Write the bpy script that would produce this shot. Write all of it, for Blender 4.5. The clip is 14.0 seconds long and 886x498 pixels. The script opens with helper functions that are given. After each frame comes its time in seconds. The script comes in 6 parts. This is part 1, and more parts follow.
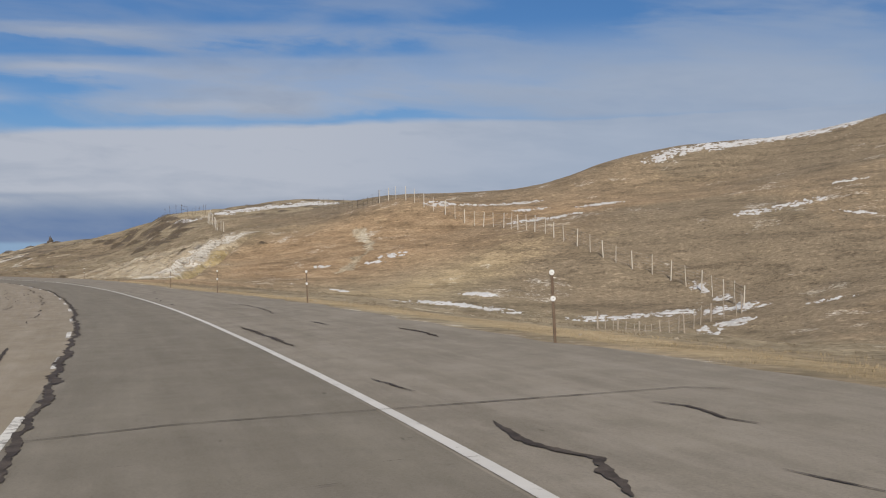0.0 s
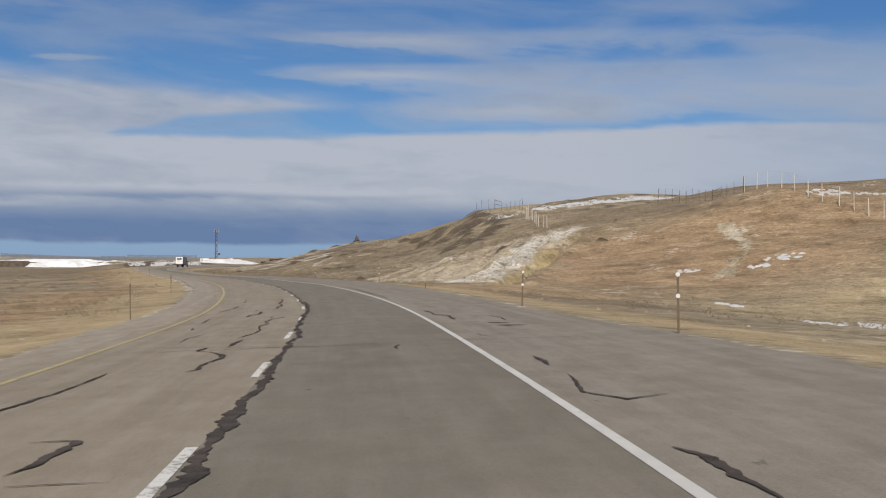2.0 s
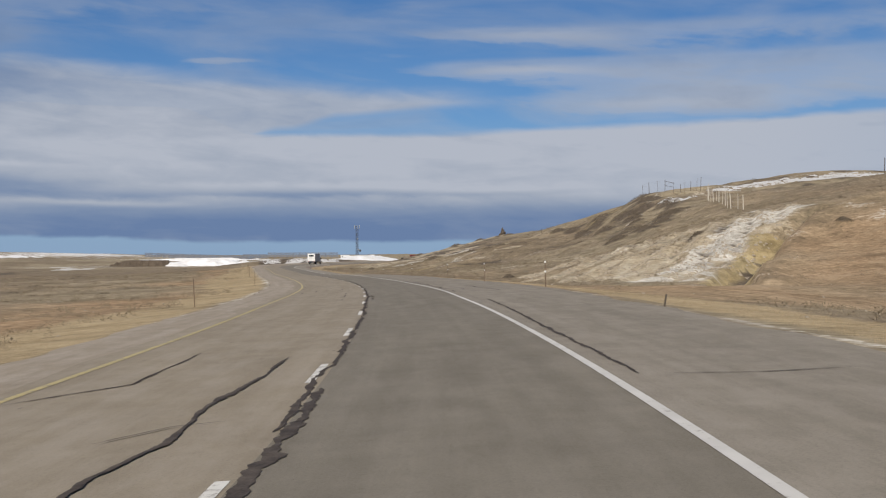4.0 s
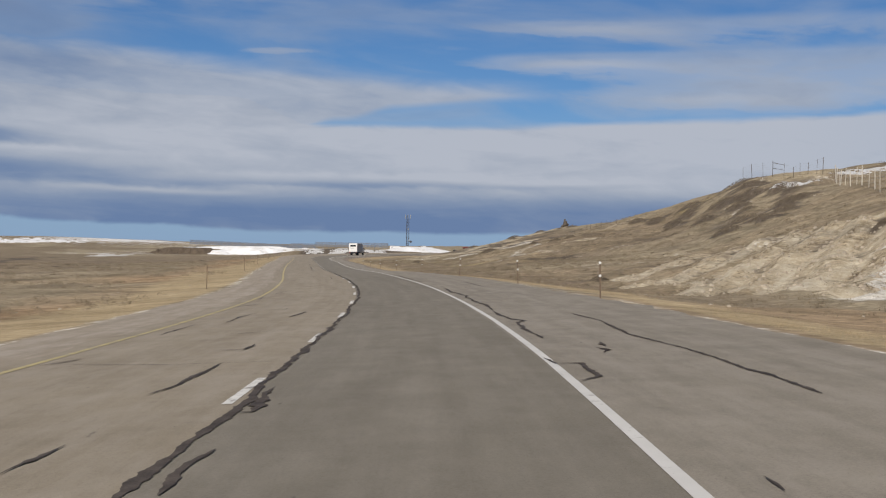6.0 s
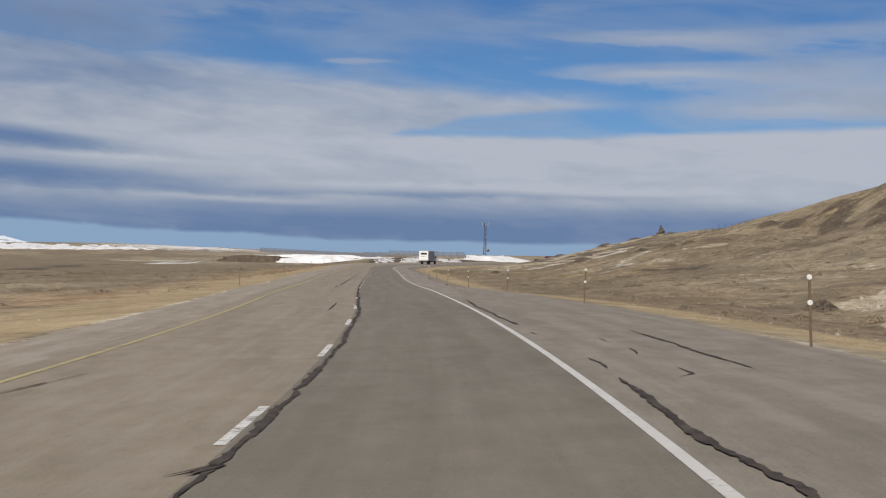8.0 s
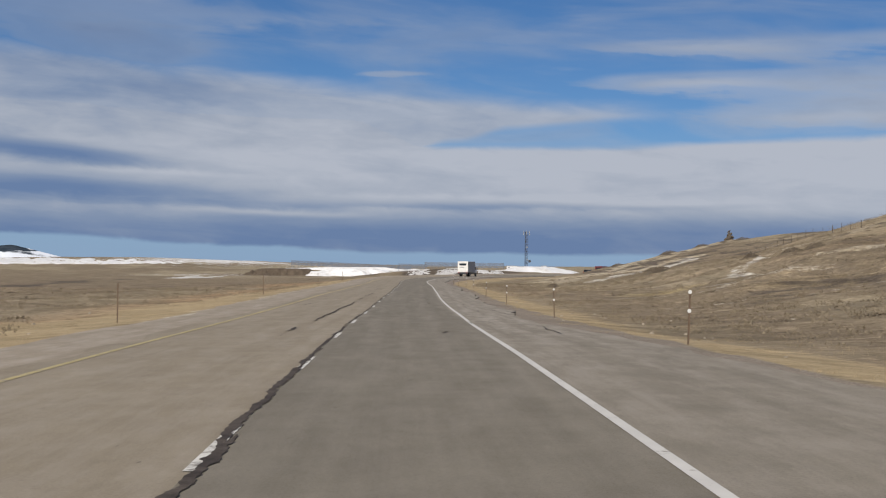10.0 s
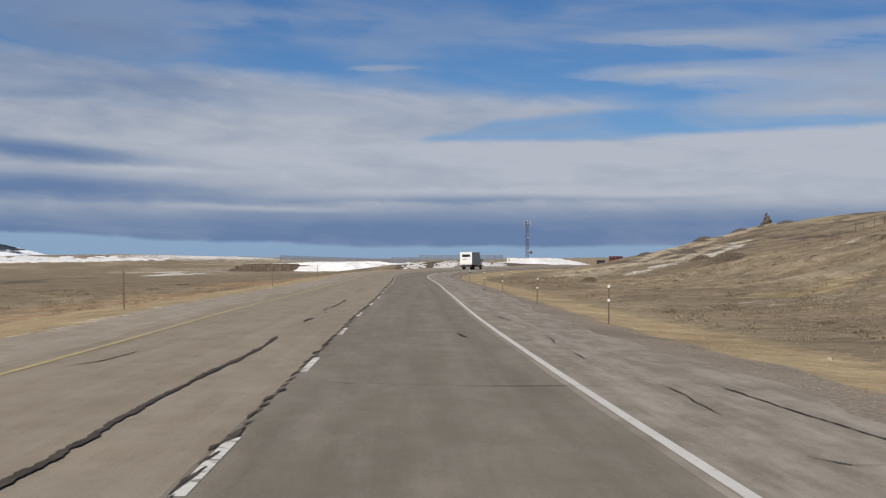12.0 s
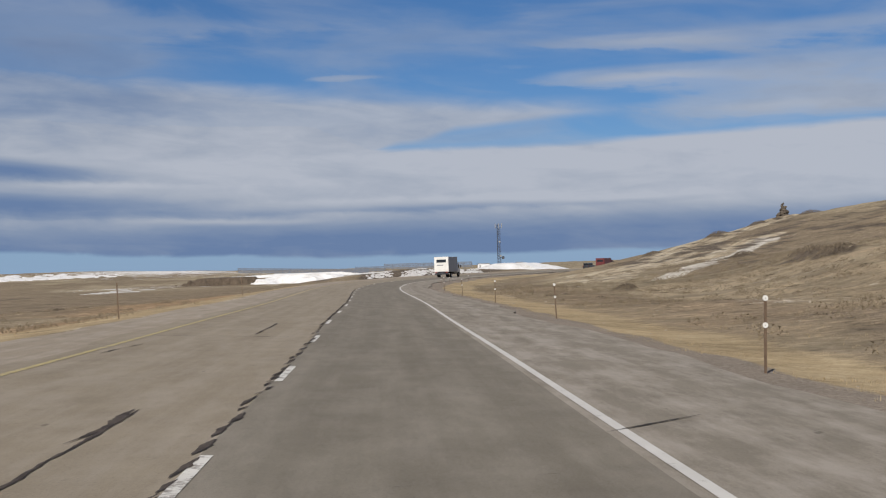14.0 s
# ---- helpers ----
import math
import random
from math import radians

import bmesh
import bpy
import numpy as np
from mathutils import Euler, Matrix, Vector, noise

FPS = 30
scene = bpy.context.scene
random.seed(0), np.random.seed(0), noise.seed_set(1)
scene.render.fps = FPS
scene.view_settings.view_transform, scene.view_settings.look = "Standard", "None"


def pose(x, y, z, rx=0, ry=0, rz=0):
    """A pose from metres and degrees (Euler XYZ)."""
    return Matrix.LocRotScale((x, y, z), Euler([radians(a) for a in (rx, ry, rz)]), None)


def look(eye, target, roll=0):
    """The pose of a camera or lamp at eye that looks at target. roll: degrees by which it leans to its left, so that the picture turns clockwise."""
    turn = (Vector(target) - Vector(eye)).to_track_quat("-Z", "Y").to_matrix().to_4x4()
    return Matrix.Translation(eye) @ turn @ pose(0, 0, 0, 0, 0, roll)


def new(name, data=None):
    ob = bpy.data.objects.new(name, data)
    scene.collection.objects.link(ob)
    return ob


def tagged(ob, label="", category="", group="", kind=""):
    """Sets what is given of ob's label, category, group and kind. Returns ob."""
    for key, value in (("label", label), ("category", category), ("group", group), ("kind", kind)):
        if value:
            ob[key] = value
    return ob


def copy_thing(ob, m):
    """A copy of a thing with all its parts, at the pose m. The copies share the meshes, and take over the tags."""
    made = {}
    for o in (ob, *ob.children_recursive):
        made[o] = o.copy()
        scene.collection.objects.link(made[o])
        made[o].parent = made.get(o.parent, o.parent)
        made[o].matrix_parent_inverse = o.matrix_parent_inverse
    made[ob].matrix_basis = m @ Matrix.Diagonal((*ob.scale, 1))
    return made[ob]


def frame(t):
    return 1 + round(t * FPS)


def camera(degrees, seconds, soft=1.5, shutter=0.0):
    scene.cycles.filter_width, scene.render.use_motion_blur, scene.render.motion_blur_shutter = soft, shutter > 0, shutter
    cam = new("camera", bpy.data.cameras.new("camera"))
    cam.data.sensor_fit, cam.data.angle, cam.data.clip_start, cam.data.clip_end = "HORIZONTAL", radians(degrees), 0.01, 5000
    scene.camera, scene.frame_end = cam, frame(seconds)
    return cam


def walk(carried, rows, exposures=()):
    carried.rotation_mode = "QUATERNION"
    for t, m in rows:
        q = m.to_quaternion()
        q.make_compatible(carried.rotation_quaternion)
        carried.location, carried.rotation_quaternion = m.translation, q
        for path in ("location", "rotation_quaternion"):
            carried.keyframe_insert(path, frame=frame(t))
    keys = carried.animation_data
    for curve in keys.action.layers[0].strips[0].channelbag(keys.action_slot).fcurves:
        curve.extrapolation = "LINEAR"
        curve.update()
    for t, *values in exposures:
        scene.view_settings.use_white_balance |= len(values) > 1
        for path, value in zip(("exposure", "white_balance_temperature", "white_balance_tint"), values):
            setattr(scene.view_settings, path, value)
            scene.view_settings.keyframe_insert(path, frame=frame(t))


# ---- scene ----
cam = camera(36.75, 14.0, soft=1.15)
PATH = [
    (0.000, pose(0.000, -0.000, 2.166, 90.326, 0.599, 4.507)),
    (0.500, pose(-3.117, 10.409, 2.059, 90.326, 0.375, 9.057)),
    (1.000, pose(-6.459, 20.970, 1.935, 90.565, 0.120, 12.453)),
    (1.500, pose(-10.090, 31.728, 1.846, 90.853, -0.104, 15.134)),
    (2.000, pose(-13.946, 42.468, 1.767, 90.567, -0.184, 17.425)),
    (2.500, pose(-17.816, 52.823, 1.706, 90.024, -0.286, 19.885)),
    (3.000, pose(-21.762, 62.978, 1.639, 89.785, -0.016, 21.456)),
    (3.500, pose(-25.733, 73.014, 1.584, 90.113, 0.273, 22.299)),
    (3.700, pose(-27.351, 77.022, 1.553, 90.302, 0.463, 22.985)),
    (4.233, pose(-31.764, 87.720, 1.511, 90.331, 0.467, 23.987)),
    (4.733, pose(-36.162, 97.757, 1.499, 90.247, 0.082, 24.480)),
    (5.267, pose(-41.094, 108.489, 1.493, 90.140, -0.402, 24.912)),
    (5.800, pose(-46.240, 119.266, 1.468, 90.114, -0.610, 25.643)),
    (6.000, pose(-48.207, 123.288, 1.452, 90.068, -0.579, 25.993)),
    (6.500, pose(-53.117, 133.450, 1.412, 90.179, -0.546, 26.974)),
    (7.000, pose(-58.096, 143.198, 1.328, 90.496, -0.572, 27.752)),
    (7.500, pose(-63.231, 152.751, 1.232, 90.429, -0.944, 28.323)),
    (8.000, pose(-68.439, 162.179, 1.173, 90.447, -0.936, 29.314)),
    (8.500, pose(-73.653, 171.425, 1.112, 90.526, -0.806, 30.193)),
    (8.700, pose(-75.837, 175.048, 1.083, 90.577, -0.680, 30.495)),
    (9.233, pose(-81.621, 184.795, 1.052, 90.699, -0.569, 31.042)),
    (9.733, pose(-87.250, 193.849, 1.065, 90.858, -0.475, 31.013)),
    (10.267, pose(-93.381, 203.456, 1.081, 90.982, -0.390, 30.749)),
    (10.800, pose(-99.542, 213.049, 1.055, 90.964, -0.321, 30.606)),
    (11.000, pose(-101.849, 216.662, 1.039, 90.901, -0.414, 30.583)),
    (11.500, pose(-107.605, 225.648, 0.976, 90.806, -0.242, 30.658)),
    (12.000, pose(-113.342, 234.571, 0.886, 90.660, 0.365, 30.608)),
    (12.500, pose(-119.073, 243.530, 0.822, 90.759, 0.919, 30.090)),
    (13.000, pose(-124.707, 252.428, 0.790, 90.773, 1.335, 29.473)),
    (13.500, pose(-130.284, 261.358, 0.765, 90.944, 1.583, 28.940)),
    (14.000, pose(-135.832, 270.290, 0.767, 90.983, 1.975, 29.077)),
]
walk(cam, PATH)

# ---- world, sun, exposure ----
SUN_AZ, SUN_EL = -12.0, 40.0      # the sun stands behind the camera, towards -y
scene.view_settings.exposure = 0.0

world = bpy.data.worlds.new("world")
scene.world = world
world.use_nodes = True


def node_maker(tree):
    nodes, links = tree.nodes, tree.links

    def make(kind, **values):
        n = nodes.new(kind)
        ins = values.pop("ins", {})
        if "operation" in values:
            n.operation = values["operation"]
        if "blend_type" in values:
            n.blend_type = values["blend_type"]
        if "uv_map" in values:
            n.uv_map = values["uv_map"]
        if "layer_name" in values:
            n.layer_name = values["layer_name"]
        for key, value in ins.items():
            if isinstance(value, bpy.types.NodeSocket):
                links.new(value, n.inputs[key])
            else:
                n.inputs[key].default_value = value
        return n
    return make


def ramp_node(make, fac, stops, mode="LINEAR"):
    r = make("ShaderNodeValToRGB", ins={0: fac})
    r.color_ramp.interpolation = mode
    while len(r.color_ramp.elements) < len(stops):
        r.color_ramp.elements.new(0.5)
    for e, (p, c) in zip(r.color_ramp.elements, stops):
        e.position = p
        e.color = (*c, 1) if len(c) == 3 else c
    return r.outputs[0]


def grey(v):
    return (v, v, v, 1)


def build_sky():
    """Clear sky above a broken deck of stratus; azimuth is in degrees to the left of +y."""
    tree = world.node_tree
    tree.nodes.clear()
    make = node_maker(tree)

    def calc(op, a, b=0.0, c=0.0):
        return make("ShaderNodeMath", operation=op, ins={0: a, 1: b, 2: c}).outputs[0]

    sky = make("ShaderNodeTexSky")
    sky.sky_type, sky.sun_disc = "NISHITA", False
    sky.sun_elevation, sky.sun_rotation = radians(SUN_EL), radians(180 + SUN_AZ)
    sky.altitude, sky.air_density, sky.dust_density, sky.ozone_density = 2000, 1.0, 0.3, 3.0
    xyz = make("ShaderNodeSeparateXYZ", ins={0: make("ShaderNodeTexCoord").outputs["Generated"]})
    az = calc("MULTIPLY", calc("ARCTAN2", calc("MULTIPLY", xyz.outputs[0], -1.0), xyz.outputs[1]), 57.2958)
    el = calc("MULTIPLY", calc("ARCSINE", xyz.outputs[2]), 57.2958)
    tint = make("ShaderNodeMixRGB", blend_type="MULTIPLY", ins={0: 1.0, 1: sky.outputs[0], 2: (SKY_GAIN * 0.375, SKY_GAIN * 0.575, SKY_GAIN * 0.775, 1)}).outputs[0]
    haze = ramp_node(make, calc("DIVIDE", el, 12.0), [(0.0, grey(1.0)), (0.14, grey(0.85)), (0.5, grey(0.15)), (0.8, grey(0.0))])
    clear = make("ShaderNodeMixRGB", ins={0: haze, 1: tint, 2: (0.250, 0.365, 0.530, 1)}).outputs[0]

    def streaks(ka, ke, tilt, seed, detail, rough_k, distort):
        at = make("ShaderNodeCombineXYZ", ins={0: calc("MULTIPLY", az, ka), 1: calc("MULTIPLY", calc("MULTIPLY_ADD", az, -tilt, el), ke), 2: seed}).outputs[0]
        n = make("ShaderNodeTexNoise", ins={"Vector": at, "Scale": 1.0, "Detail": detail, "Roughness": rough_k, "Distortion": distort}).outputs[0]
        return calc("SUBTRACT", n, 0.5)

    broad = streaks(0.11, 0.55, 0.055, 0.0, 7.0, 0.52, 0.5)
    wisp = streaks(0.17, 1.0, 0.05, 4.0, 6.0, 0.52, 0.8)
    curl = streaks(0.55, 1.5, 0.03, 9.0, 6.0, 0.55, 0.5)
    ragged = calc("ADD", calc("MULTIPLY", broad, 1.1), calc("ADD", calc("MULTIPLY", wisp, 0.8), calc("MULTIPLY", curl, 0.35)))
    el_w = calc("ADD", el, calc("MULTIPLY", ragged, 0.75))
    el_s = calc("ADD", el, calc("ADD", calc("MULTIPLY", wisp, 0.22), calc("MULTIPLY", curl, 0.20)))

    def along(*stops):
        """A height in degrees that changes with the azimuth."""
        lo, hi = stops[0][0], stops[-1][0]
        return calc("MULTIPLY", ramp_node(make, make("ShaderNodeMapRange", ins={0: az, 1: float(lo), 2: float(hi)}).outputs[0],
                                          [((p - lo) / (hi - lo), grey(v / 12.0)) for p, v in stops], "EASE"), 12.0)

    def rise(value, a, b):
        m = make("ShaderNodeMapRange", ins={0: value, 1: a, 2: b})
        m.interpolation_type = "SMOOTHSTEP"
        return m.outputs[0]

    def cloud(a0, e0, ra, re, amount, tilt=0.0, soft=el_w):
        da = calc("DIVIDE", calc("SUBTRACT", az, a0), ra)
        de = calc("DIVIDE", calc("SUBTRACT", calc("MULTIPLY_ADD", az, -tilt, soft), e0 - tilt * a0), re)
        return calc("MULTIPLY", calc("EXPONENT", calc("MULTIPLY", calc("ADD", calc("MULTIPLY", da, da), calc("MULTIPLY", de, de)), -1.0)), amount)

    def total(items):
        t = items[0]
        for i in items[1:]:
            t = calc("ADD", t, i)
        return t

    # the low deck: its flat base, and its upper edge where blue shows again
    foot = along((-20, 0.62), (14, 0.66), (33, 0.76), (40, 1.05), (49, 1.45), (70, 1.9))
    brow = along((-20, 6.4), (3, 5.9), (11, 5.78), (14, 5.62), (25, 5.35), (31, 5.35), (35, 6.6), (60, 7.5))
    deck = calc("MULTIPLY", rise(calc("SUBTRACT", el_s, foot), -0.10, 0.12), rise(calc("SUBTRACT", brow, calc("ADD", el, calc("MULTIPLY", ragged, 0.35))), -0.14, 0.26))
    # the long bank that slopes down to a wisp
    crown = along((19, 6.55), (24, 6.85), (33, 7.45), (42, 8.3), (47, 8.8), (60, 9.6))
    belly = along((19, 6.5), (24, 6.42), (28, 6.12), (30.5, 5.6), (33, 4.8), (60, 4.0))
    bank = calc("MULTIPLY", rise(calc("SUBTRACT", crown, el_w), -0.50, 0.45), rise(calc("SUBTRACT", calc("ADD", el, calc("MULTIPLY", ragged, 0.30)), belly), -0.15, 0.22))
    bank = calc("MULTIPLY", bank, rise(az, 20.5, 25.0))
    high = total([cloud(46, 10.2, 6, 2.2, 0.62), cloud(15, 8.1, 8.0, 1.35, 0.46), cloud(20.4, 9.40, 4.5, 0.36, 0.48, 0.03), cloud(21.0, 7.85, 4.4, 0.40, 0.52, 0.02), cloud(18.0, 8.75, 5.0, 0.30, -0.28, 0.03),
                  cloud(15, 6.45, 6.5, 0.33, 0.42), cloud(4, 7.5, 7, 1.5, 0.42), cloud(-8, 6.5, 9, 3.0, 0.70), cloud(-12, 2.5, 12, 5.0, 0.6), cloud(33.2, 8.38, 1.8, 0.16, 0.55, -0.03, el_s),
                  cloud(26, 8.5, 1.6, 0.22, 0.25), cloud(36, 10.6, 6, 0.5, 0.25, -0.02), cloud(10, 9.6, 9, 0.5, 0.30), cloud(8.9, 8.75, 3.6, 0.34, -0.22), cloud(21.5, 6.35, 3.0, 0.25, -0.25),
                  cloud(12, 7.0, 8, 0.6, 0.20)])
    high = calc("ADD", high, calc("MULTIPLY", ragged, 0.55))
    high = calc("MULTIPLY", ramp_node(make, high, [(0.14, grey(0.0)), (0.42, grey(0.46)), (0.80, grey(0.90))], "EASE"), rise(el, 5.4, 6.1))
    haze_right = calc("MULTIPLY", rise(az, 8.0, -4.0), calc("MULTIPLY", rise(el, 10.2, 8.2), 0.62))
    mask = calc("MAXIMUM", calc("MAXIMUM", calc("MULTIPLY", deck, 0.96), calc("MULTIPLY", bank, 0.88)), calc("MAXIMUM", high, haze_right))
    mask = calc("ADD", mask, calc("MULTIPLY", calc("SUBTRACT", 1.0, mask), calc("MULTIPLY", rise(broad, -0.12, 0.2), calc("MULTIPLY", rise(el, 5.0, 5.6), 0.42))))
    # how dark the cloud is seen from below
    base = ramp_node(make, calc("DIVIDE", el_s, 8.0), [(0.05, grey(0.75)), (0.13, grey(0.98)), (0.21, grey(0.95)), (0.27, grey(0.62)), (0.33, grey(0.26)), (0.48, grey(0.08)), (0.62, grey(0.06)), (0.75, grey(0.24)), (1.0, grey(0.30))])
    gloom = total([base, cloud(47.0, 4.75, 4.8, 0.40, 1.0, 0.07, el_s), cloud(47, 3.35, 7.5, 0.50, 0.85, 0.05, el_s), cloud(12, 5.5, 11, 3.0, -0.16), cloud(43.0, 4.08, 3.4, 0.13, -0.25, 0.03, el_s), cloud(38.5, 2.45, 3.6, 0.13, -0.35, 0.03, el_s),
                   cloud(27.5, 3.14, 8.5, 0.15, -0.22, 0.0, el_s), cloud(29.5, 2.76, 7.0, 0.15, 0.32, 0.0, el_s), cloud(21.5, 2.95, 3.0, 0.14, -0.30, 0.0, el_s), cloud(46.5, 9.6, 5.5, 1.8, 0.42),
                   cloud(46, 7.2, 6, 1.2, 0.16), cloud(-6, 4.0, 9, 3.0, 0.12), calc("MULTIPLY", wisp, 0.55), calc("MULTIPLY", broad, 0.75), calc("MULTIPLY", curl, 0.34)])
    tone = ramp_node(make, gloom, [(0.0, (0.455, 0.485, 0.555)), (0.24, (0.372, 0.412, 0.492)), (0.60, (0.228, 0.290, 0.415)), (1.0, (0.136, 0.208, 0.368))])
    tone = make("ShaderNodeMixRGB", ins={0: calc("MULTIPLY", rise(az, 13.0, -4.0), 0.65), 1: tone, 2: (0.325, 0.398, 0.520, 1)}).outputs[0]
    mixed = make("ShaderNodeMixRGB", ins={0: mask, 1: clear, 2: tone}).outputs[0]
    back = make("ShaderNodeBackground", ins={0: mixed, 1: 1.0})
    make("ShaderNodeOutputWorld", ins={0: back.outputs[0]})


SKY_GAIN = 0.085
build_sky()
sun = new("sun", bpy.data.lights.new("sun", "SUN"))
sun.data.energy, sun.data.angle, sun.data.color = 5.0, radians(0.6), (1.0, 0.93, 0.83)
sun.matrix_world = look((0, 0, 300), (-math.sin(radians(-SUN_AZ)) , math.cos(radians(SUN_AZ)), 300 - math.tan(radians(SUN_EL))))


# ---- small tools ----
def lattice(ix, iy, seed):
    n = (ix * 374761393 + iy * 668265263 + seed * 974634777) & 0xFFFFFFFF
    n = ((n ^ (n >> 13)) * 1274126177) & 0xFFFFFFFF
    return ((n ^ (n >> 16)) & 0xFFFF) / 65535.0


def value_noise(x, y, seed=0):
    x, y = np.asarray(x, float), np.asarray(y, float)
    ix, iy = np.floor(x).astype(np.int64), np.floor(y).astype(np.int64)
    fx, fy = x - ix, y - iy
    fx, fy = fx * fx * (3 - 2 * fx), fy * fy * (3 - 2 * fy)
    a, b = lattice(ix, iy, seed), lattice(ix + 1, iy, seed)
    c, d = lattice(ix, iy + 1, seed), lattice(ix + 1, iy + 1, seed)
    return (a + (b - a) * fx) * (1 - fy) + (c + (d - c) * fx) * fy


def fbm(x, y, size, octaves=4, seed=0):
    total, amp, norm = 0.0, 1.0, 0.0
    for k in range(octaves):
        total = total + amp * value_noise(x / size + 17.3 * k, y / size - 9.1 * k, seed + k)
        norm += amp
        amp, size = amp * 0.5, size * 0.5
    return total / norm


def smooth(x, a, b):
    t = np.clip((np.asarray(x, float) - a) / (b - a), 0, 1)
    return t * t * (3 - 2 * t)


def hermite(nodes, vals, x):
    nodes, vals = np.asarray(nodes, float), np.asarray(vals, float)
    x = np.clip(x, nodes[0], nodes[-1])
    i = np.clip(np.searchsorted(nodes, x) - 1, 0, len(nodes) - 2)
    m = np.empty_like(vals)
    m[1:-1] = (vals[2:] - vals[:-2]) / (nodes[2:] - nodes[:-2])
    m[0], m[-1] = (vals[1] - vals[0]) / (nodes[1] - nodes[0]), (vals[-1] - vals[-2]) / (nodes[-1] - nodes[-2])
    h = nodes[i + 1] - nodes[i]
    t = (x - nodes[i]) / h
    return ((2 * t**3 - 3 * t**2 + 1) * vals[i] + (t**3 - 2 * t**2 + t) * h * m[i]
            + (3 * t**2 - 2 * t**3) * vals[i + 1] + (t**3 - t**2) * h * m[i + 1])


def mesh_from(name, verts, faces, mats=(), smooth_faces=True):
    me = bpy.data.meshes.new(name)
    me.from_pydata([tuple(v) for v in verts], [], [tuple(f) for f in faces])
    for m in mats:
        me.materials.append(m)
    if smooth_faces:
        me.polygons.foreach_set("use_smooth", [True] * len(me.polygons))
    me.update()
    return me


def part(name, bm, material, parent, label=""):
    me = bpy.data.meshes.new(name)
    bm.to_mesh(me)
    bm.free()
    me.materials.append(material)
    ob = new(name, me)
    ob.parent = parent
    return tagged(ob, label)


def box(bm, x0, x1, y0, y1, z0, z1, bevel=0.0):
    """A box added to bm, its edges rounded by bevel."""
    got = bmesh.ops.create_cube(bm, size=1.0, matrix=Matrix.Translation(((x0 + x1) / 2, (y0 + y1) / 2, (z0 + z1) / 2))
                                @ Matrix.Diagonal((x1 - x0, y1 - y0, z1 - z0, 1)))
    if bevel:
        edges = list({e for v in got["verts"] for e in v.link_edges})
        bmesh.ops.bevel(bm, geom=edges, offset=bevel, segments=2, affect="EDGES", profile=0.6)
    return bm


def rod(bm, a, b, r0, r1=None, sides=8):
    """A tapered rod from a to b added to bm."""
    a, b = Vector(a), Vector(b)
    way = b - a
    bmesh.ops.create_cone(bm, cap_ends=True, segments=sides, radius1=r0, radius2=r0 if r1 is None else r1, depth=way.length,
                          matrix=Matrix.Translation((a + b) / 2) @ way.to_track_quat("Z", "Y").to_matrix().to_4x4())
    return bm


# ---- materials ----
def material(name):
    m = bpy.data.materials.new(name)
    m.use_nodes = True
    m.node_tree.nodes.clear()
    return m, node_maker(m.node_tree)


def finish(make, colour, rough, bump=None, strength=0.3, distance=0.02, metal=0.0, spec=0.3):
    ins = {"Base Color": colour, "Roughness": rough, "Metallic": metal, "Specular IOR Level": spec}
    if bump is not None:
        ins["Normal"] = make("ShaderNodeBump", ins={"Strength": strength, "Distance": distance, "Height": bump}).outputs[0]
    b = make("ShaderNodeBsdfPrincipled", ins=ins)
    make("ShaderNodeOutputMaterial", ins={0: b.outputs[0]})


def worn(name, dark, light, size=4.0, rough=0.7, metal=0.0, bump=0.15, spec=0.3):
    """A plain painted, wooden or metal surface with two scales of wear."""
    m, make = material(name)
    at = make("ShaderNodeTexCoord").outputs["Object"]
    coarse = make("ShaderNodeTexNoise", ins={"Vector": at, "Scale": size, "Detail": 4.0, "Roughness": 0.6}).outputs[0]
    fine = make("ShaderNodeTexNoise", ins={"Vector": at, "Scale": size * 12, "Detail": 3.0}).outputs[0]
    f = make("ShaderNodeMixRGB", ins={0: 0.35, 1: coarse, 2: fine}).outputs[0]
    colour = ramp_node(make, f, [(0.3, dark), (0.7, light)])
    finish(make, colour, rough, fine, bump, 0.01, metal, spec)
    return m


def mix(make, fac, a, b, kind="MIX"):
    return make("ShaderNodeMixRGB", blend_type=kind, ins={0: fac, 1: a, 2: b}).outputs[0]


def noise_at(make, at, scale, detail=4.0, rough=0.55, distort=0.0):
    return make("ShaderNodeTexNoise", ins={"Vector": at, "Scale": scale, "Detail": detail, "Roughness": rough, "Distortion": distort}).outputs[0]


def stretched(make, at, sx, sy, sz=1.0):
    return make("ShaderNodeMapping", ins={0: at, 3: (sx, sy, sz)}).outputs[0]


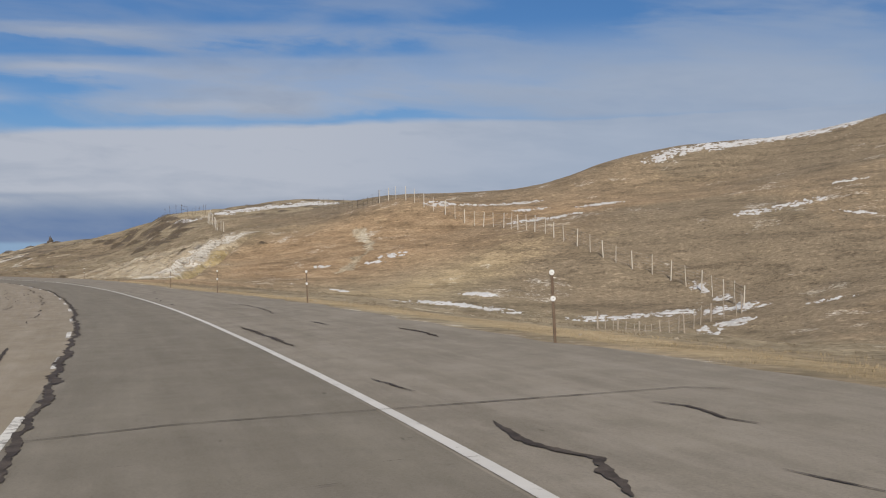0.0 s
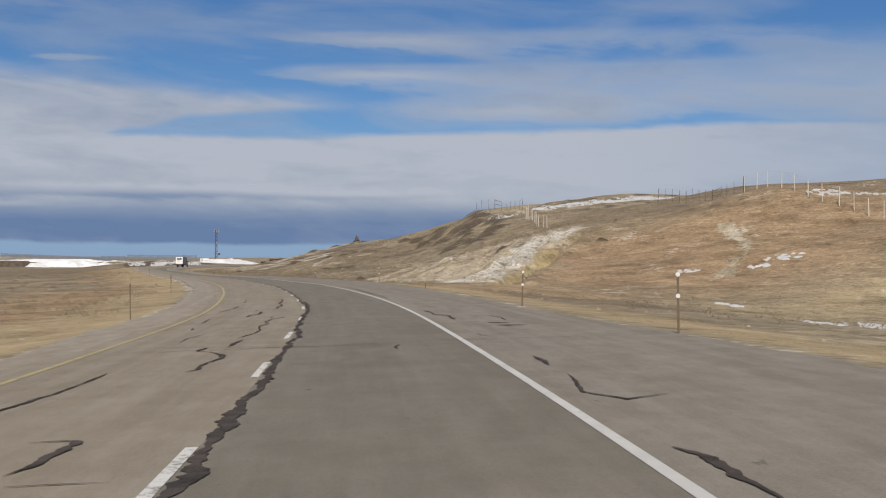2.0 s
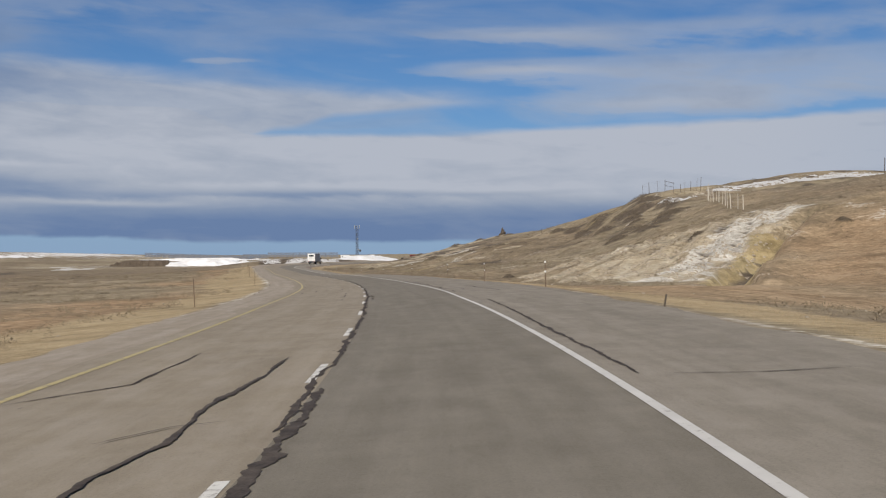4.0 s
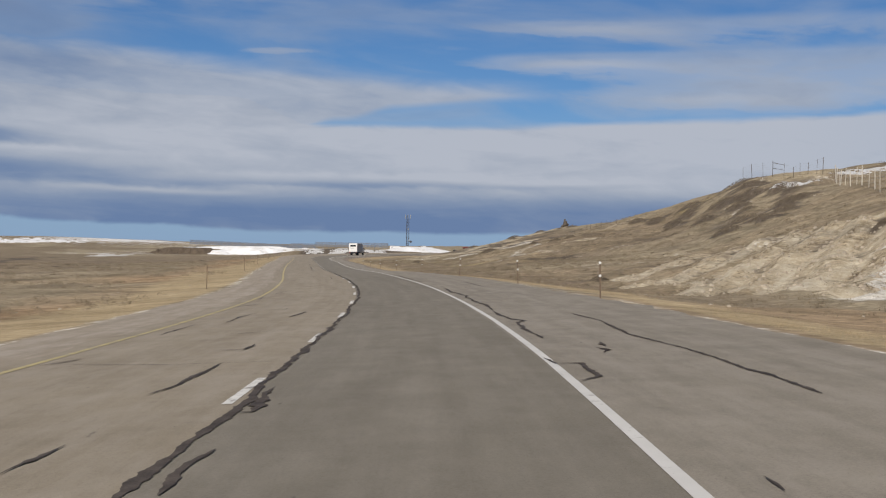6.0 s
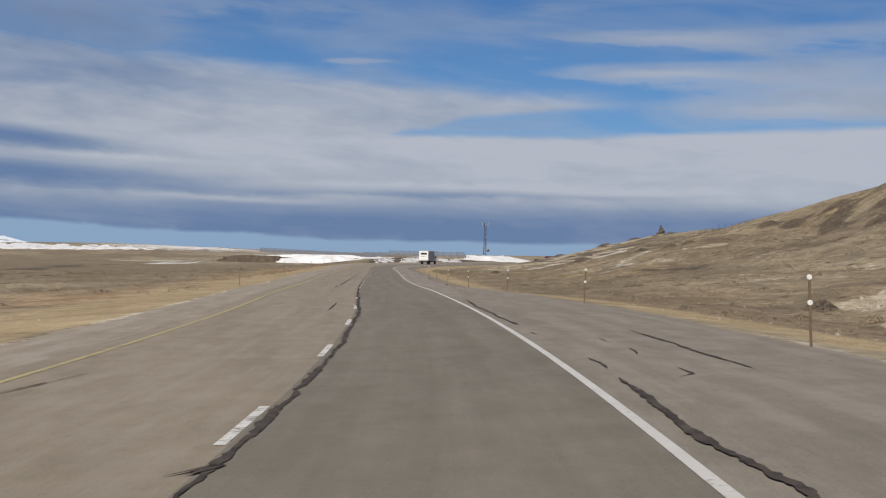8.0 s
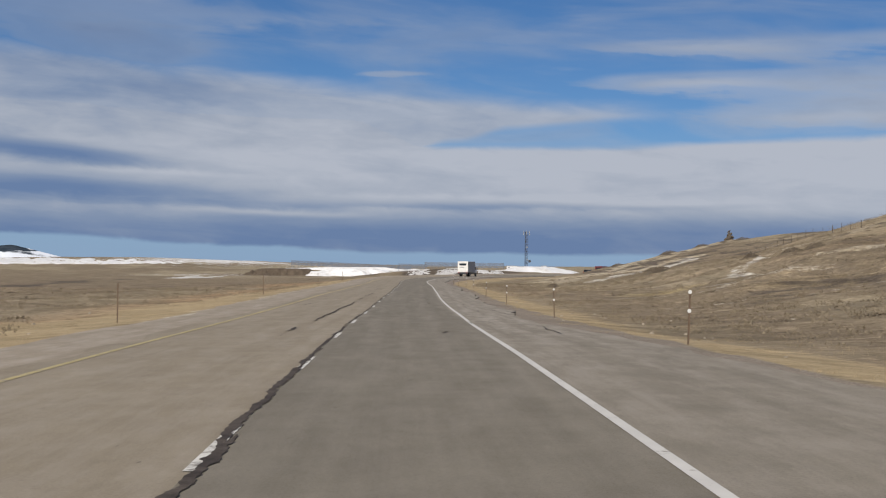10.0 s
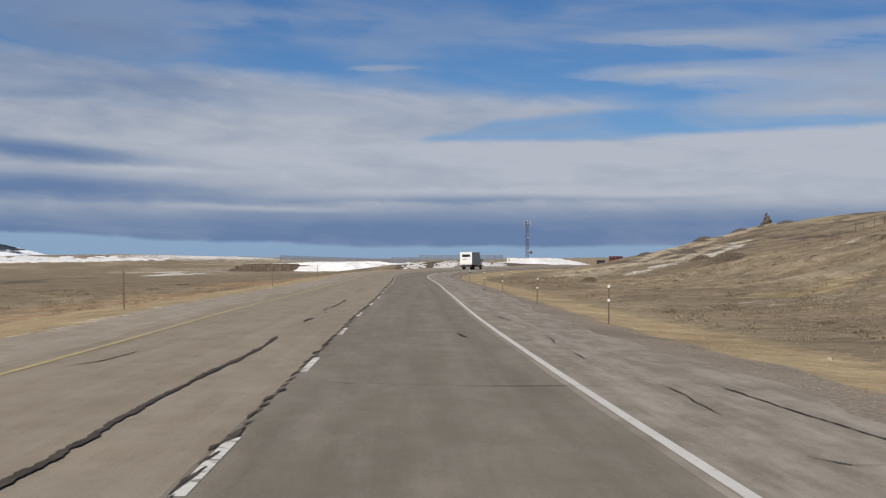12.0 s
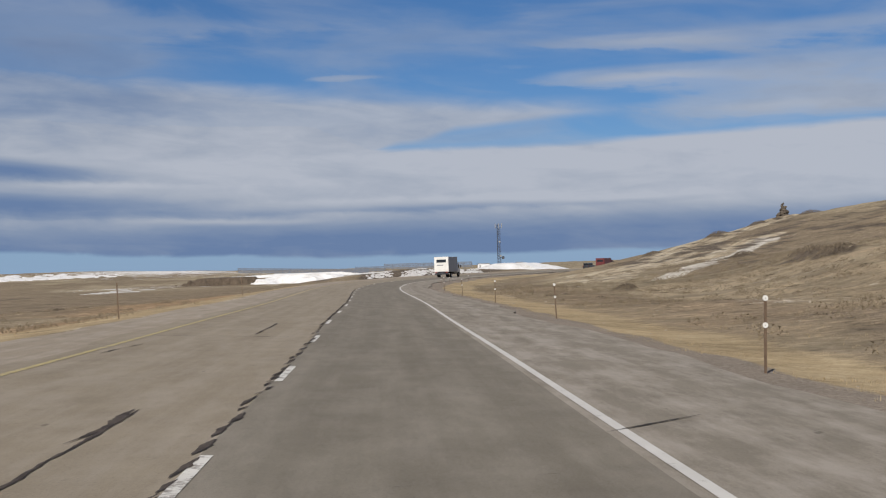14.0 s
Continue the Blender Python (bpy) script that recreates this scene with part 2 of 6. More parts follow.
def asphalt(name, dark, light, streak, late=None):
    """Weathered asphalt: UV runs in metres along and across the road; late is the streaking past station 235."""
    m, make = material(name)
    uv = make("ShaderNodeUVMap", uv_map="metres").outputs[0]
    grit = noise_at(make, uv, 30.0, 4.0, 0.8)
    patch = noise_at(make, stretched(make, uv, 0.10, 0.55), 1.0, 7.0, 0.65)
    along = noise_at(make, stretched(make, uv, 0.035, 1.9), 1.0, 5.0, 0.65)
    blot = noise_at(make, uv, 0.9, 8.0, 0.70)
    f = mix(make, 0.45, patch, along)
    f = mix(make, 0.45, f, blot)
    f = mix(make, 0.36, f, grit)
    colour = ramp_node(make, f, [(0.40, dark), (0.50, tuple((a + b) / 2 for a, b in zip(dark, light))), (0.59, light)])
    amount = streak
    if late is not None:
        station = make("ShaderNodeSeparateXYZ", ins={0: uv}).outputs[0]
        there = make("ShaderNodeMapRange", ins={0: station, 1: 225.0, 2: 262.0, 3: streak, 4: late}).outputs[0]
        amount = there
    worn_n = mix(make, 0.72, along, noise_at(make, stretched(make, uv, 0.42, 1.7), 1.0, 8.0, 0.72))
    pale = ramp_node(make, worn_n, [(0.45, grey(0.0)), (0.60, grey(1.0))])
    pale = make("ShaderNodeMath", operation="MULTIPLY", ins={0: pale, 1: amount}).outputs[0]
    colour = mix(make, pale, colour, (0.41, 0.365, 0.315, 1))
    # pits, stones and dark scuffs
    spots = make("ShaderNodeTexVoronoi", ins={"Vector": uv, "Scale": 42.0}).outputs[0]
    pit = ramp_node(make, spots, [(0.08, grey(0.50)), (0.26, grey(1.0))])
    colour = mix(make, 0.7, colour, pit, "MULTIPLY")
    hollow = ramp_node(make, noise_at(make, stretched(make, uv, 1.2, 1.9), 1.3, 8.0, 0.74), [(0.60, grey(1.0)), (0.70, grey(0.78))])
    colour = mix(make, 0.7, colour, hollow, "MULTIPLY")
    scuff = ramp_node(make, noise_at(make, stretched(make, uv, 1.0, 3.2), 1.1, 3.0, 0.5), [(0.735, grey(1.0)), (0.755, grey(0.55))])
    colour = mix(make, 0.8, colour, scuff, "MULTIPLY")
    finish(make, colour, 0.88, grit, 0.5, 0.015, spec=0.25)
    return m


def paint(name, colour, under, wear):
    """Road paint, worn through to the asphalt."""
    m, make = material(name)
    uv = make("ShaderNodeUVMap", uv_map="metres").outputs[0]
    n = mix(make, 0.5, noise_at(make, uv, 9.0, 6.0, 0.7), noise_at(make, uv, 2.3, 5.0, 0.7))
    hole = ramp_node(make, n, [(wear - 0.035, grey(0.0)), (wear + 0.035, grey(1.0))])
    c = mix(make, hole, under, colour)
    c = mix(make, 0.35, c, ramp_node(make, noise_at(make, uv, 1.3, 4.0), [(0.3, grey(0.6)), (0.7, grey(1.0))]), "MULTIPLY")
    finish(make, c, 0.7, n, 0.2, 0.01)
    return m


def ground_material():
    m, make = material("prairie_ground")
    pos = make("ShaderNodeNewGeometry").outputs["Position"]

    def calc(op, x, y=0.0):
        return make("ShaderNodeMath", operation=op, ins={0: x, 1: y}).outputs[0]

    def layer(name):
        return make("ShaderNodeSeparateColor", ins={0: make("ShaderNodeVertexColor", layer_name=name).outputs[0]}).outputs

    gold, clay, red = layer("cover")[0:3]
    snow, sage, gravel = layer("more")[0:3]
    brush, pale, yellow = layer("extra")[0:3]
    far = noise_at(make, pos, 0.04, 6.0, 0.6)
    mid = noise_at(make, pos, 0.30, 8.0, 0.70)
    tuft = noise_at(make, pos, 2.2, 6.0, 0.72)
    fine = noise_at(make, pos, 14.0, 4.0, 0.75)
    f = mix(make, 0.5, far, mid)
    f = mix(make, 0.45, f, tuft)
    base = ramp_node(make, f, [(0.36, (0.130, 0.103, 0.068)), (0.45, (0.212, 0.172, 0.113)), (0.52, (0.285, 0.235, 0.158)), (0.63, (0.39, 0.328, 0.230))])
    ragged = mix(make, 0.5, mid, tuft)

    def over(colour, amount, other, soft=0.10):
        """Lays other over colour where amount, broken up by noise, is high."""
        s = calc("SUBTRACT", calc("ADD", amount, ragged), 0.5)
        k = ramp_node(make, s, [(0.5 - soft, grey(0.0)), (0.5 + soft, grey(1.0))])
        return mix(make, k, colour, other)

    sage_c = ramp_node(make, mix(make, 0.6, tuft, fine), [(0.38, (0.098, 0.074, 0.049)), (0.50, (0.192, 0.150, 0.101)), (0.62, (0.305, 0.247, 0.172))])
    colour = over(base, sage, sage_c, 0.16)
    red_c = ramp_node(make, mix(make, 0.5, mid, tuft), [(0.36, (0.160, 0.106, 0.062)), (0.50, (0.285, 0.198, 0.118)), (0.64, (0.38, 0.285, 0.182))])
    colour = over(colour, red, red_c, 0.22)
    gold_c = ramp_node(make, mix(make, 0.45, mix(make, 0.5, mid, tuft), fine), [(0.38, (0.190, 0.140, 0.078)), (0.50, (0.340, 0.262, 0.155)), (0.62, (0.460, 0.375, 0.242))])
    colour = over(colour, gold, gold_c, 0.14)
    slope = make("ShaderNodeMapping", ins={0: pos, 2: (0, 0, radians(12)), 3: (0.55, 0.07, 0.3)}).outputs[0]
    rills = noise_at(make, slope, 1.0, 8.0, 0.72, 0.4)
    clay_c = ramp_node(make, mix(make, 0.45, rills, mix(make, 0.5, tuft, fine)), [(0.41, (0.115, 0.088, 0.060)), (0.455, (0.30, 0.240, 0.158)), (0.52, (0.40, 0.340, 0.246)), (0.62, (0.50, 0.446, 0.348))])
    colour = over(colour, clay, clay_c, 0.07)
    pale_c = ramp_node(make, mix(make, 0.5, tuft, fine), [(0.38, (0.30, 0.262, 0.205)), (0.5, (0.50, 0.462, 0.395)), (0.6, (0.64, 0.61, 0.55))])
    colour = over(colour, pale, pale_c, 0.06)
    yellow_c = ramp_node(make, mix(make, 0.5, mid, fine), [(0.38, (0.21, 0.155, 0.078)), (0.5, (0.34, 0.268, 0.146)), (0.62, (0.45, 0.375, 0.228))])
    colour = over(colour, yellow, yellow_c, 0.12)
    # dark brush; the same colour paints shade in clay gullies and a ditch line
    brush_and_shade_c = ramp_node(make, mix(make, 0.5, tuft, fine), [(0.38, (0.048, 0.038, 0.030)), (0.50, (0.104, 0.083, 0.063)), (0.62, (0.185, 0.150, 0.112))])
    colour = over(colour, brush, brush_and_shade_c, 0.15)
    gravel_c = ramp_node(make, fine, [(0.34, (0.140, 0.114, 0.090)), (0.5, (0.225, 0.188, 0.150)), (0.66, (0.34, 0.293, 0.240))])
    colour = over(colour, gravel, gravel_c, 0.12)
    # dead tussocks and bare spots
    tus = make("ShaderNodeTexVoronoi", ins={"Vector": pos, "Scale": 1.25, "Randomness": 1.0}).outputs[0]
    spot = ramp_node(make, mix(make, 0.55, tus, tuft), [(0.29, grey(0.34)), (0.37, grey(1.0)), (0.57, grey(1.0)), (0.68, grey(1.40))])
    bare = calc("MINIMUM", calc("ADD", gravel, calc("MULTIPLY", gold, 0.5)), 1.0)
    rough_k = calc("MAXIMUM", calc("SUBTRACT", calc("ADD", 0.42, calc("MULTIPLY", sage, 0.45)), calc("MULTIPLY", bare, 0.55)), 0.05)
    colour = mix(make, calc("MINIMUM", rough_k, 1.0), colour, spot, "MULTIPLY")
    clump = make("ShaderNodeTexVoronoi", ins={"Vector": pos, "Scale": 0.33, "Randomness": 1.0}).outputs[0]
    dark = ramp_node(make, mix(make, 0.55, clump, ragged), [(0.30, grey(0.55)), (0.41, grey(1.0))])
    colour = mix(make, calc("SUBTRACT", 0.5, calc("MULTIPLY", bare, 0.5)), colour, dark, "MULTIPLY")
    drifts = ramp_node(make, noise_at(make, stretched(make, pos, 0.10, 0.16), 1.0, 7.0, 0.66, 0.5), [(0.36, grey(0.66)), (0.47, grey(0.94)), (0.60, grey(1.14))])
    colour = mix(make, calc("SUBTRACT", 0.85, calc("MULTIPLY", bare, 0.35)), colour, drifts, "MULTIPLY")
    # thin, broken old snow
    streak = mix(make, 0.6, noise_at(make, stretched(make, pos, 0.05, 0.13), 1.0, 7.0, 0.66), noise_at(make, stretched(make, pos, 0.35, 1.1), 1.0, 7.0, 0.74))
    ssum = calc("SUBTRACT", calc("ADD", streak, snow), 0.5)
    k = ramp_node(make, ssum, [(0.490, grey(0.0)), (0.505, grey(1.0))])
    colour = mix(make, k, colour, ramp_node(make, tuft, [(0.38, (0.48, 0.455, 0.42)), (0.55, (0.70, 0.69, 0.68))]))
    height = mix(make, 0.5, tuft, fine)
    finish(make, colour, 0.95, height, 0.38, 0.14, spec=0.1)
    return m


def snow_material(name="old_snow", dim=1.0):
    m, make = material(name)
    pos = make("ShaderNodeNewGeometry").outputs["Position"]
    n = mix(make, 0.5, noise_at(make, pos, 0.25, 5.0), noise_at(make, pos, 2.5, 5.0, 0.65))
    c = ramp_node(make, n, [(0.36, (0.50 * dim, 0.475 * dim, 0.44 * dim)), (0.46, (0.66 * dim, 0.645 * dim, 0.625 * dim)), (0.6, (0.76 * dim, 0.757 * dim, 0.76 * dim))])
    finish(make, c, 0.6, n, 0.5, 0.08, spec=0.3)
    return m


def forest_material():
    """Dark woods with snowfields low on the slope."""
    m, make = material("far_wooded_slope")
    pos = make("ShaderNodeNewGeometry").outputs["Position"]
    n = noise_at(make, stretched(make, pos, 0.008, 0.008, 0.05), 1.0, 6.0, 0.62)
    wood = ramp_node(make, noise_at(make, pos, 0.03, 5.0, 0.7), [(0.35, (0.020, 0.030, 0.042)), (0.65, (0.055, 0.068, 0.085))])
    low = make("ShaderNodeMapRange", ins={0: make("ShaderNodeSeparateXYZ", ins={0: pos}).outputs[2], 1: 30.0, 2: 62.0, 3: 0.10, 4: -0.10}).outputs[0]
    k = ramp_node(make, make("ShaderNodeMath", operation="ADD", ins={0: n, 1: low}).outputs[0], [(0.48, grey(0.0)), (0.54, grey(1.0))])
    finish(make, mix(make, k, wood, (0.70, 0.73, 0.78, 1)), 1.0, spec=0.0)
    return m


MAT = {
    "lane_right": asphalt("asphalt_right_lane", (0.135, 0.118, 0.091), (0.200, 0.177, 0.139), 0.10, 0.16),
    "lane_left": asphalt("asphalt_left_lane", (0.194, 0.161, 0.116), (0.278, 0.235, 0.174), 0.22),
    "shoulder": asphalt("asphalt_shoulder", (0.160, 0.139, 0.108), (0.252, 0.221, 0.176), 0.20, 0.52),
    "shoulder_left": asphalt("asphalt_median_shoulder", (0.215, 0.178, 0.132), (0.325, 0.274, 0.212), 0.40),
    "white_paint": paint("white_road_paint", (0.57, 0.55, 0.51, 1), (0.26, 0.235, 0.205, 1), 0.40),
    "dash_paint": paint("worn_white_road_paint", (0.64, 0.62, 0.57, 1), (0.24, 0.215, 0.185, 1), 0.46),
    "yellow_paint": paint("yellow_road_paint", (0.43, 0.352, 0.168, 1), (0.28, 0.24, 0.17, 1), 0.46),
    "tar": worn("crack_sealing_tar", (0.022, 0.018, 0.016), (0.110, 0.090, 0.074), 3.0, 0.8, bump=0.3, spec=0.12),
    "tar_old": worn("faded_crack_sealing_tar", (0.035, 0.030, 0.026), (0.085, 0.074, 0.062), 3.0, 0.9, bump=0.3, spec=0.1),
    "stain": worn("dark_oil_stain", (0.030, 0.023, 0.019), (0.065, 0.052, 0.042), 2.0, 0.85, bump=0.2, spec=0.1),
    "ground": ground_material(),
    "snow": snow_material(),
    "thin_snow": snow_material("thin_dirty_snow", 0.66),
    "steel_post": worn("weathered_brown_steel", (0.10, 0.065, 0.045), (0.20, 0.145, 0.10), 6.0, 0.6, 0.3),
    "galvanised": worn("galvanised_steel", (0.22, 0.225, 0.23), (0.38, 0.385, 0.39), 5.0, 0.5, 0.6),
    "tower_steel": worn("painted_tower_steel", (0.045, 0.050, 0.062), (0.085, 0.092, 0.11), 3.0, 0.6, 0.2),
    "reflector": worn("white_reflector", (0.55, 0.54, 0.51), (0.72, 0.71, 0.68), 8.0, 0.25, bump=0.05, spec=0.6),
    "wood": worn("grey_weathered_wood", (0.20, 0.165, 0.125), (0.42, 0.36, 0.29), 7.0, 0.85),
    "pale_wood": worn("bleached_wooden_posts", (0.40, 0.36, 0.30), (0.62, 0.57, 0.49), 7.0, 0.85),
    "dark_wood": worn("dark_weathered_wood", (0.055, 0.045, 0.036), (0.13, 0.105, 0.08), 7.0, 0.85),
    # distance haze is mixed into the boards' grey-blue colour
    "board": worn("hazed_snow_fence_boards", (0.115, 0.135, 0.170), (0.170, 0.190, 0.225), 1.5, 0.85),
    "white_body": worn("white_vehicle_paint", (0.58, 0.57, 0.54), (0.76, 0.75, 0.72), 1.2, 0.4, spec=0.5),
    # plain grey for door and band; also the white trucks' sides as in shade
    "grey_or_shaded_body": worn("grey_panel_and_shaded_white", (0.26, 0.265, 0.27), (0.36, 0.365, 0.37), 1.2, 0.45, spec=0.5),
    "red_body": worn("red_vehicle_paint", (0.10, 0.022, 0.022), (0.16, 0.038, 0.036), 1.2, 0.4, spec=0.5),
    "dark_body": worn("dark_vehicle_paint", (0.020, 0.022, 0.026), (0.040, 0.042, 0.048), 1.2, 0.35, spec=0.5),
    "glass": worn("dark_tinted_glass", (0.012, 0.014, 0.018), (0.022, 0.026, 0.032), 2.0, 0.08, bump=0.0, spec=0.6),
    "rubber": worn("tyre_rubber", (0.014, 0.014, 0.014), (0.032, 0.031, 0.030), 6.0, 0.85),
    "lamp_red": worn("red_lamp_lens", (0.22, 0.015, 0.012), (0.32, 0.030, 0.022), 6.0, 0.2, bump=0.0, spec=0.6),
    "shed": worn("white_shed_cladding", (0.60, 0.61, 0.62), (0.78, 0.78, 0.78), 1.0, 0.7),
    "straw": worn("dry_straw", (0.21, 0.158, 0.090), (0.38, 0.305, 0.195), 0.8, 0.95, bump=0.0, spec=0.1),
    "brush": worn("winter_sagebrush", (0.122, 0.097, 0.068), (0.282, 0.230, 0.158), 0.9, 0.95, bump=0.0, spec=0.1),
    "dark_brush": worn("dark_brush_mounds", (0.075, 0.060, 0.045), (0.190, 0.153, 0.112), 0.9, 0.95, bump=0.0, spec=0.1),
    "soil": worn("dark_bare_earth", (0.060, 0.046, 0.034), (0.135, 0.106, 0.078), 0.4, 0.95, bump=0.5, spec=0.1),
    "stone": worn("pale_stone", (0.20, 0.165, 0.122), (0.40, 0.345, 0.27), 1.7, 0.9, bump=0.4),
    "forest": forest_material(),
}

# ---- the road's line: x, y, height, cross fall (right side up) ----
LINE = np.array([
    (19.0, -78.0, 1.10, 0.030), (9.2, -36.0, 0.95, 0.034), (0.0, 0.0, 0.73, 0.037), (-6.46, 20.97, 0.50, 0.037), (-13.95, 42.47, 0.33, 0.038),
    (-21.76, 62.98, 0.20, 0.039), (-31.76, 87.72, 0.08, 0.040), (-41.09, 108.49, 0.05, 0.040), (-53.12, 133.45, -0.03, 0.040),
    (-63.23, 152.75, -0.20, 0.040), (-73.65, 171.42, -0.33, 0.037), (-87.25, 193.85, -0.38, 0.028), (-101.85, 216.66, -0.40, 0.017),
    (-113.34, 234.57, -0.55, 0.002), (-124.71, 252.43, -0.65, -0.014), (-135.83, 270.29, -0.68, -0.029)])
BEND = np.array([
    (-168.0, 322.5, -0.66, -0.035), (-202.8, 378.0, -0.55, -0.04), (-221.0, 411.5, -0.36, -0.04), (-235.0, 444.5, -0.24, -0.04),
    (-248.5, 475.0, -0.18, -0.04), (-260.5, 507.0, -0.15, -0.04), (-270.0, 545.0, -0.05, -0.04), (-275.0, 590.0, 0.1, -0.04),
    (-274.0, 640.0, 0.1, -0.04), (-264.0, 690.0, 0.0, -0.04), (-245.0, 740.0, 0.0, -0.03), (-215.0, 790.0, 0.0, 0.0)])
LINE = np.concatenate([LINE, BEND])
CHORD = np.concatenate([[0], np.cumsum(np.hypot(np.diff(LINE[:, 0]), np.diff(LINE[:, 1])))])
CHORD -= CHORD[2]                       # station 0 lies under the camera's first place
ST = np.arange(CHORD[0], CHORD[-1], 1.0)
RX, RY, RZ, RB = (hermite(CHORD, LINE[:, k], ST) for k in range(4))
TX, TY = np.gradient(RX), np.gradient(RY)
TL = np.hypot(TX, TY)
TX, TY = TX / TL, TY / TL
# the car wanders a little in its lane
SWAY = np.interp(ST, [0, 10, 26, 50, 75, 97, 125, 140, 152, 163, 175, 196, 215, 250, 272, 288, 300, 314, 328, 345, 420],
                 [0.11, 0.10, 0.06, -0.01, -0.05, -0.14, -0.38, -0.59, -0.56, -0.45, -0.36, -0.06, 0.02, 0.06, 0.12, 0.13, 0.06, 0.0, 0.0, -0.13, -0.08])
SWAY = np.convolve(np.pad(SWAY, 8, mode="edge"), np.ones(17) / 17, mode="valid")
RX, RY, RZ = RX + TY * SWAY, RY - TX * SWAY, RZ + RB * SWAY


def road_at(s, lat, lift=0.0):
    """The place on the pavement at station s, lat metres to the right of the line."""
    x, y, z, b, tx, ty = (np.interp(s, ST, a) for a in (RX, RY, RZ, RB, TX, TY))
    return x + ty * lat, y - tx * lat, z + b * lat + lift


def edge_right(s):
    return np.interp(s, [-80, 15, 60, 85, 100, 125, 167, 180, 225, 242, 260, 280, 320, 480], [6.7, 6.5, 6.3, 5.6, 5.6, 6.0, 6.4, 6.6, 6.2, 5.0, 4.35, 4.6, 5.0, 5.0])


def edge_left(s):
    return np.interp(s, [-80, 60, 110, 170, 260, 420], [-6.8, -6.8, -7.2, -8.3, -8.0, -8.2])


def nearest_station(x, y):
    """Station and offset of many places; far ones are only rough."""
    s, lat = np.zeros(len(x)), np.zeros(len(x))
    step = 4
    for a in range(0, len(x), 20000):
        px, py = x[a:a + 20000, None], y[a:a + 20000, None]
        k = np.argmin((px - RX[None, ::step]) ** 2 + (py - RY[None, ::step]) ** 2, axis=1) * step
        px, py = px[:, 0], py[:, 0]
        along = (px - RX[k]) * TX[k] + (py - RY[k]) * TY[k]
        k2 = np.clip(k + np.round(np.clip(along, -3, 3)).astype(int), 0, len(ST) - 1)
        along = (px - RX[k2]) * TX[k2] + (py - RY[k2]) * TY[k2]
        s[a:a + 20000] = ST[k2] + np.clip(along, -1, 1)
        lat[a:a + 20000] = (px - RX[k2]) * TY[k2] - (py - RY[k2]) * TX[k2]
        beyond = np.abs(along) > 3
        lat[a:a + 20000] = np.where(beyond, np.sign(lat[a:a + 20000]) * np.hypot(lat[a:a + 20000], along), lat[a:a + 20000])
    return s, lat


# ---- the lie of the land: cross sections of the valley and its hills ----
TURN = radians(26.73)
AU, AV = np.array([-math.sin(TURN), math.cos(TURN)]), np.array([math.cos(TURN), math.sin(TURN)])
ACROSS = (-400, -150, -60, -25, -5, 15, 27, 40, 52, 66, 80, 100, 130, 180, 260, 380, 600)
SECTIONS = {}


def section(along, *heights):
    SECTIONS[along] = heights


section(-100, -3.6, -2.5, -2.0, 0.5, 0.8, -1.0, -2.9, -3.1, -3.0, -3.0, -3.0, -3.0, -2.4, -1.4, 0.2, 2.6, 7.0)
section(0, -3.6, -2.4, -1.5, -1.2, 0.4, 0.2, -2.8, -3.1, -3.0, -3.0, -3.0, -3.0, -2.4, -1.4, 0.3, 2.7, 7.0)
section(60, -3.6, -2.6, -2.3, -1.8, -0.7, 0.2, -1.0, -2.6, -3.5, -3.8, -3.7, -2.8, -0.3, 2.6, 5.2, 7.1, 8.9)
section(100, -3.6, -2.5, -1.9, -1.8, -1.0, 0.0, -0.5, -2.4, -4.4, -5.5, -3.6, -0.4, 4.0, 8.4, 11.8, 12.6, 10.9)
section(130, -3.6, -2.5, -2.1, -1.8, -1.1, 0.0, -0.4, -1.7, -2.7, -3.2, -2.4, 2.8, 9.1, 15.3, 18.8, 17.9, 12.7)
section(160, -3.6, -2.6, -2.2, -1.7, -1.2, -0.2, -0.5, -0.8, -0.5, 1.2, 4.0, 7.7, 14.1, 23.6, 26.4, 22.8, 14.2)
section(190, -3.6, -2.6, -2.2, -1.7, -1.3, -0.3, -0.7, 0.2, 1.9, 4.3, 6.2, 9.9, 14.9, 30.9, 31.5, 26.0, 15.3)
section(215, -3.6, -2.6, -2.2, -1.8, -1.1, -0.4, -1.1, 1.6, 4.9, 7.9, 12.0, 11.8, 21.3, 24.9, 30.7, 26.3, 15.6)
section(240, -3.6, -2.6, -2.2, -1.8, -0.9, -0.6, -0.8, 2.5, 5.8, 8.5, 10.7, 14.1, 16.9, 20.7, 25.5, 23.8, 15.2)
section(270, -3.6, -2.6, -2.2, -1.8, -0.8, -0.9, 0.3, 1.3, 5.0, 9.1, 12.2, 15.4, 12.9, 17.1, 19.9, 19.2, 13.6)
section(310, -3.6, -2.7, -2.1, -1.3, -0.9, -1.1, 0.0, 2.4, 5.8, 10.6, 11.8, 14.3, 17.7, 15.1, 14.1, 13.3, 10.5)
section(350, -3.6, -2.6, -2.1, -1.2, -0.9, -1.0, 1.4, 4.1, 5.4, 12.8, 15.2, 17.5, 16.6, 12.6, 10.1, 8.8, 7.4)
section(400, -3.6, -2.6, -2.2, -1.2, -0.9, -1.1, 1.5, 4.2, 7.6, 11.3, 11.2, 10.8, 9.9, 8.8, 6.6, 5.1, 4.1)
section(460, -3.6, -2.8, -2.6, -0.9, -1.5, -0.3, 0.9, 2.4, 4.4, 8.0, 10.5, 9.9, 7.3, 5.0, 3.2, 2.2, 1.6)
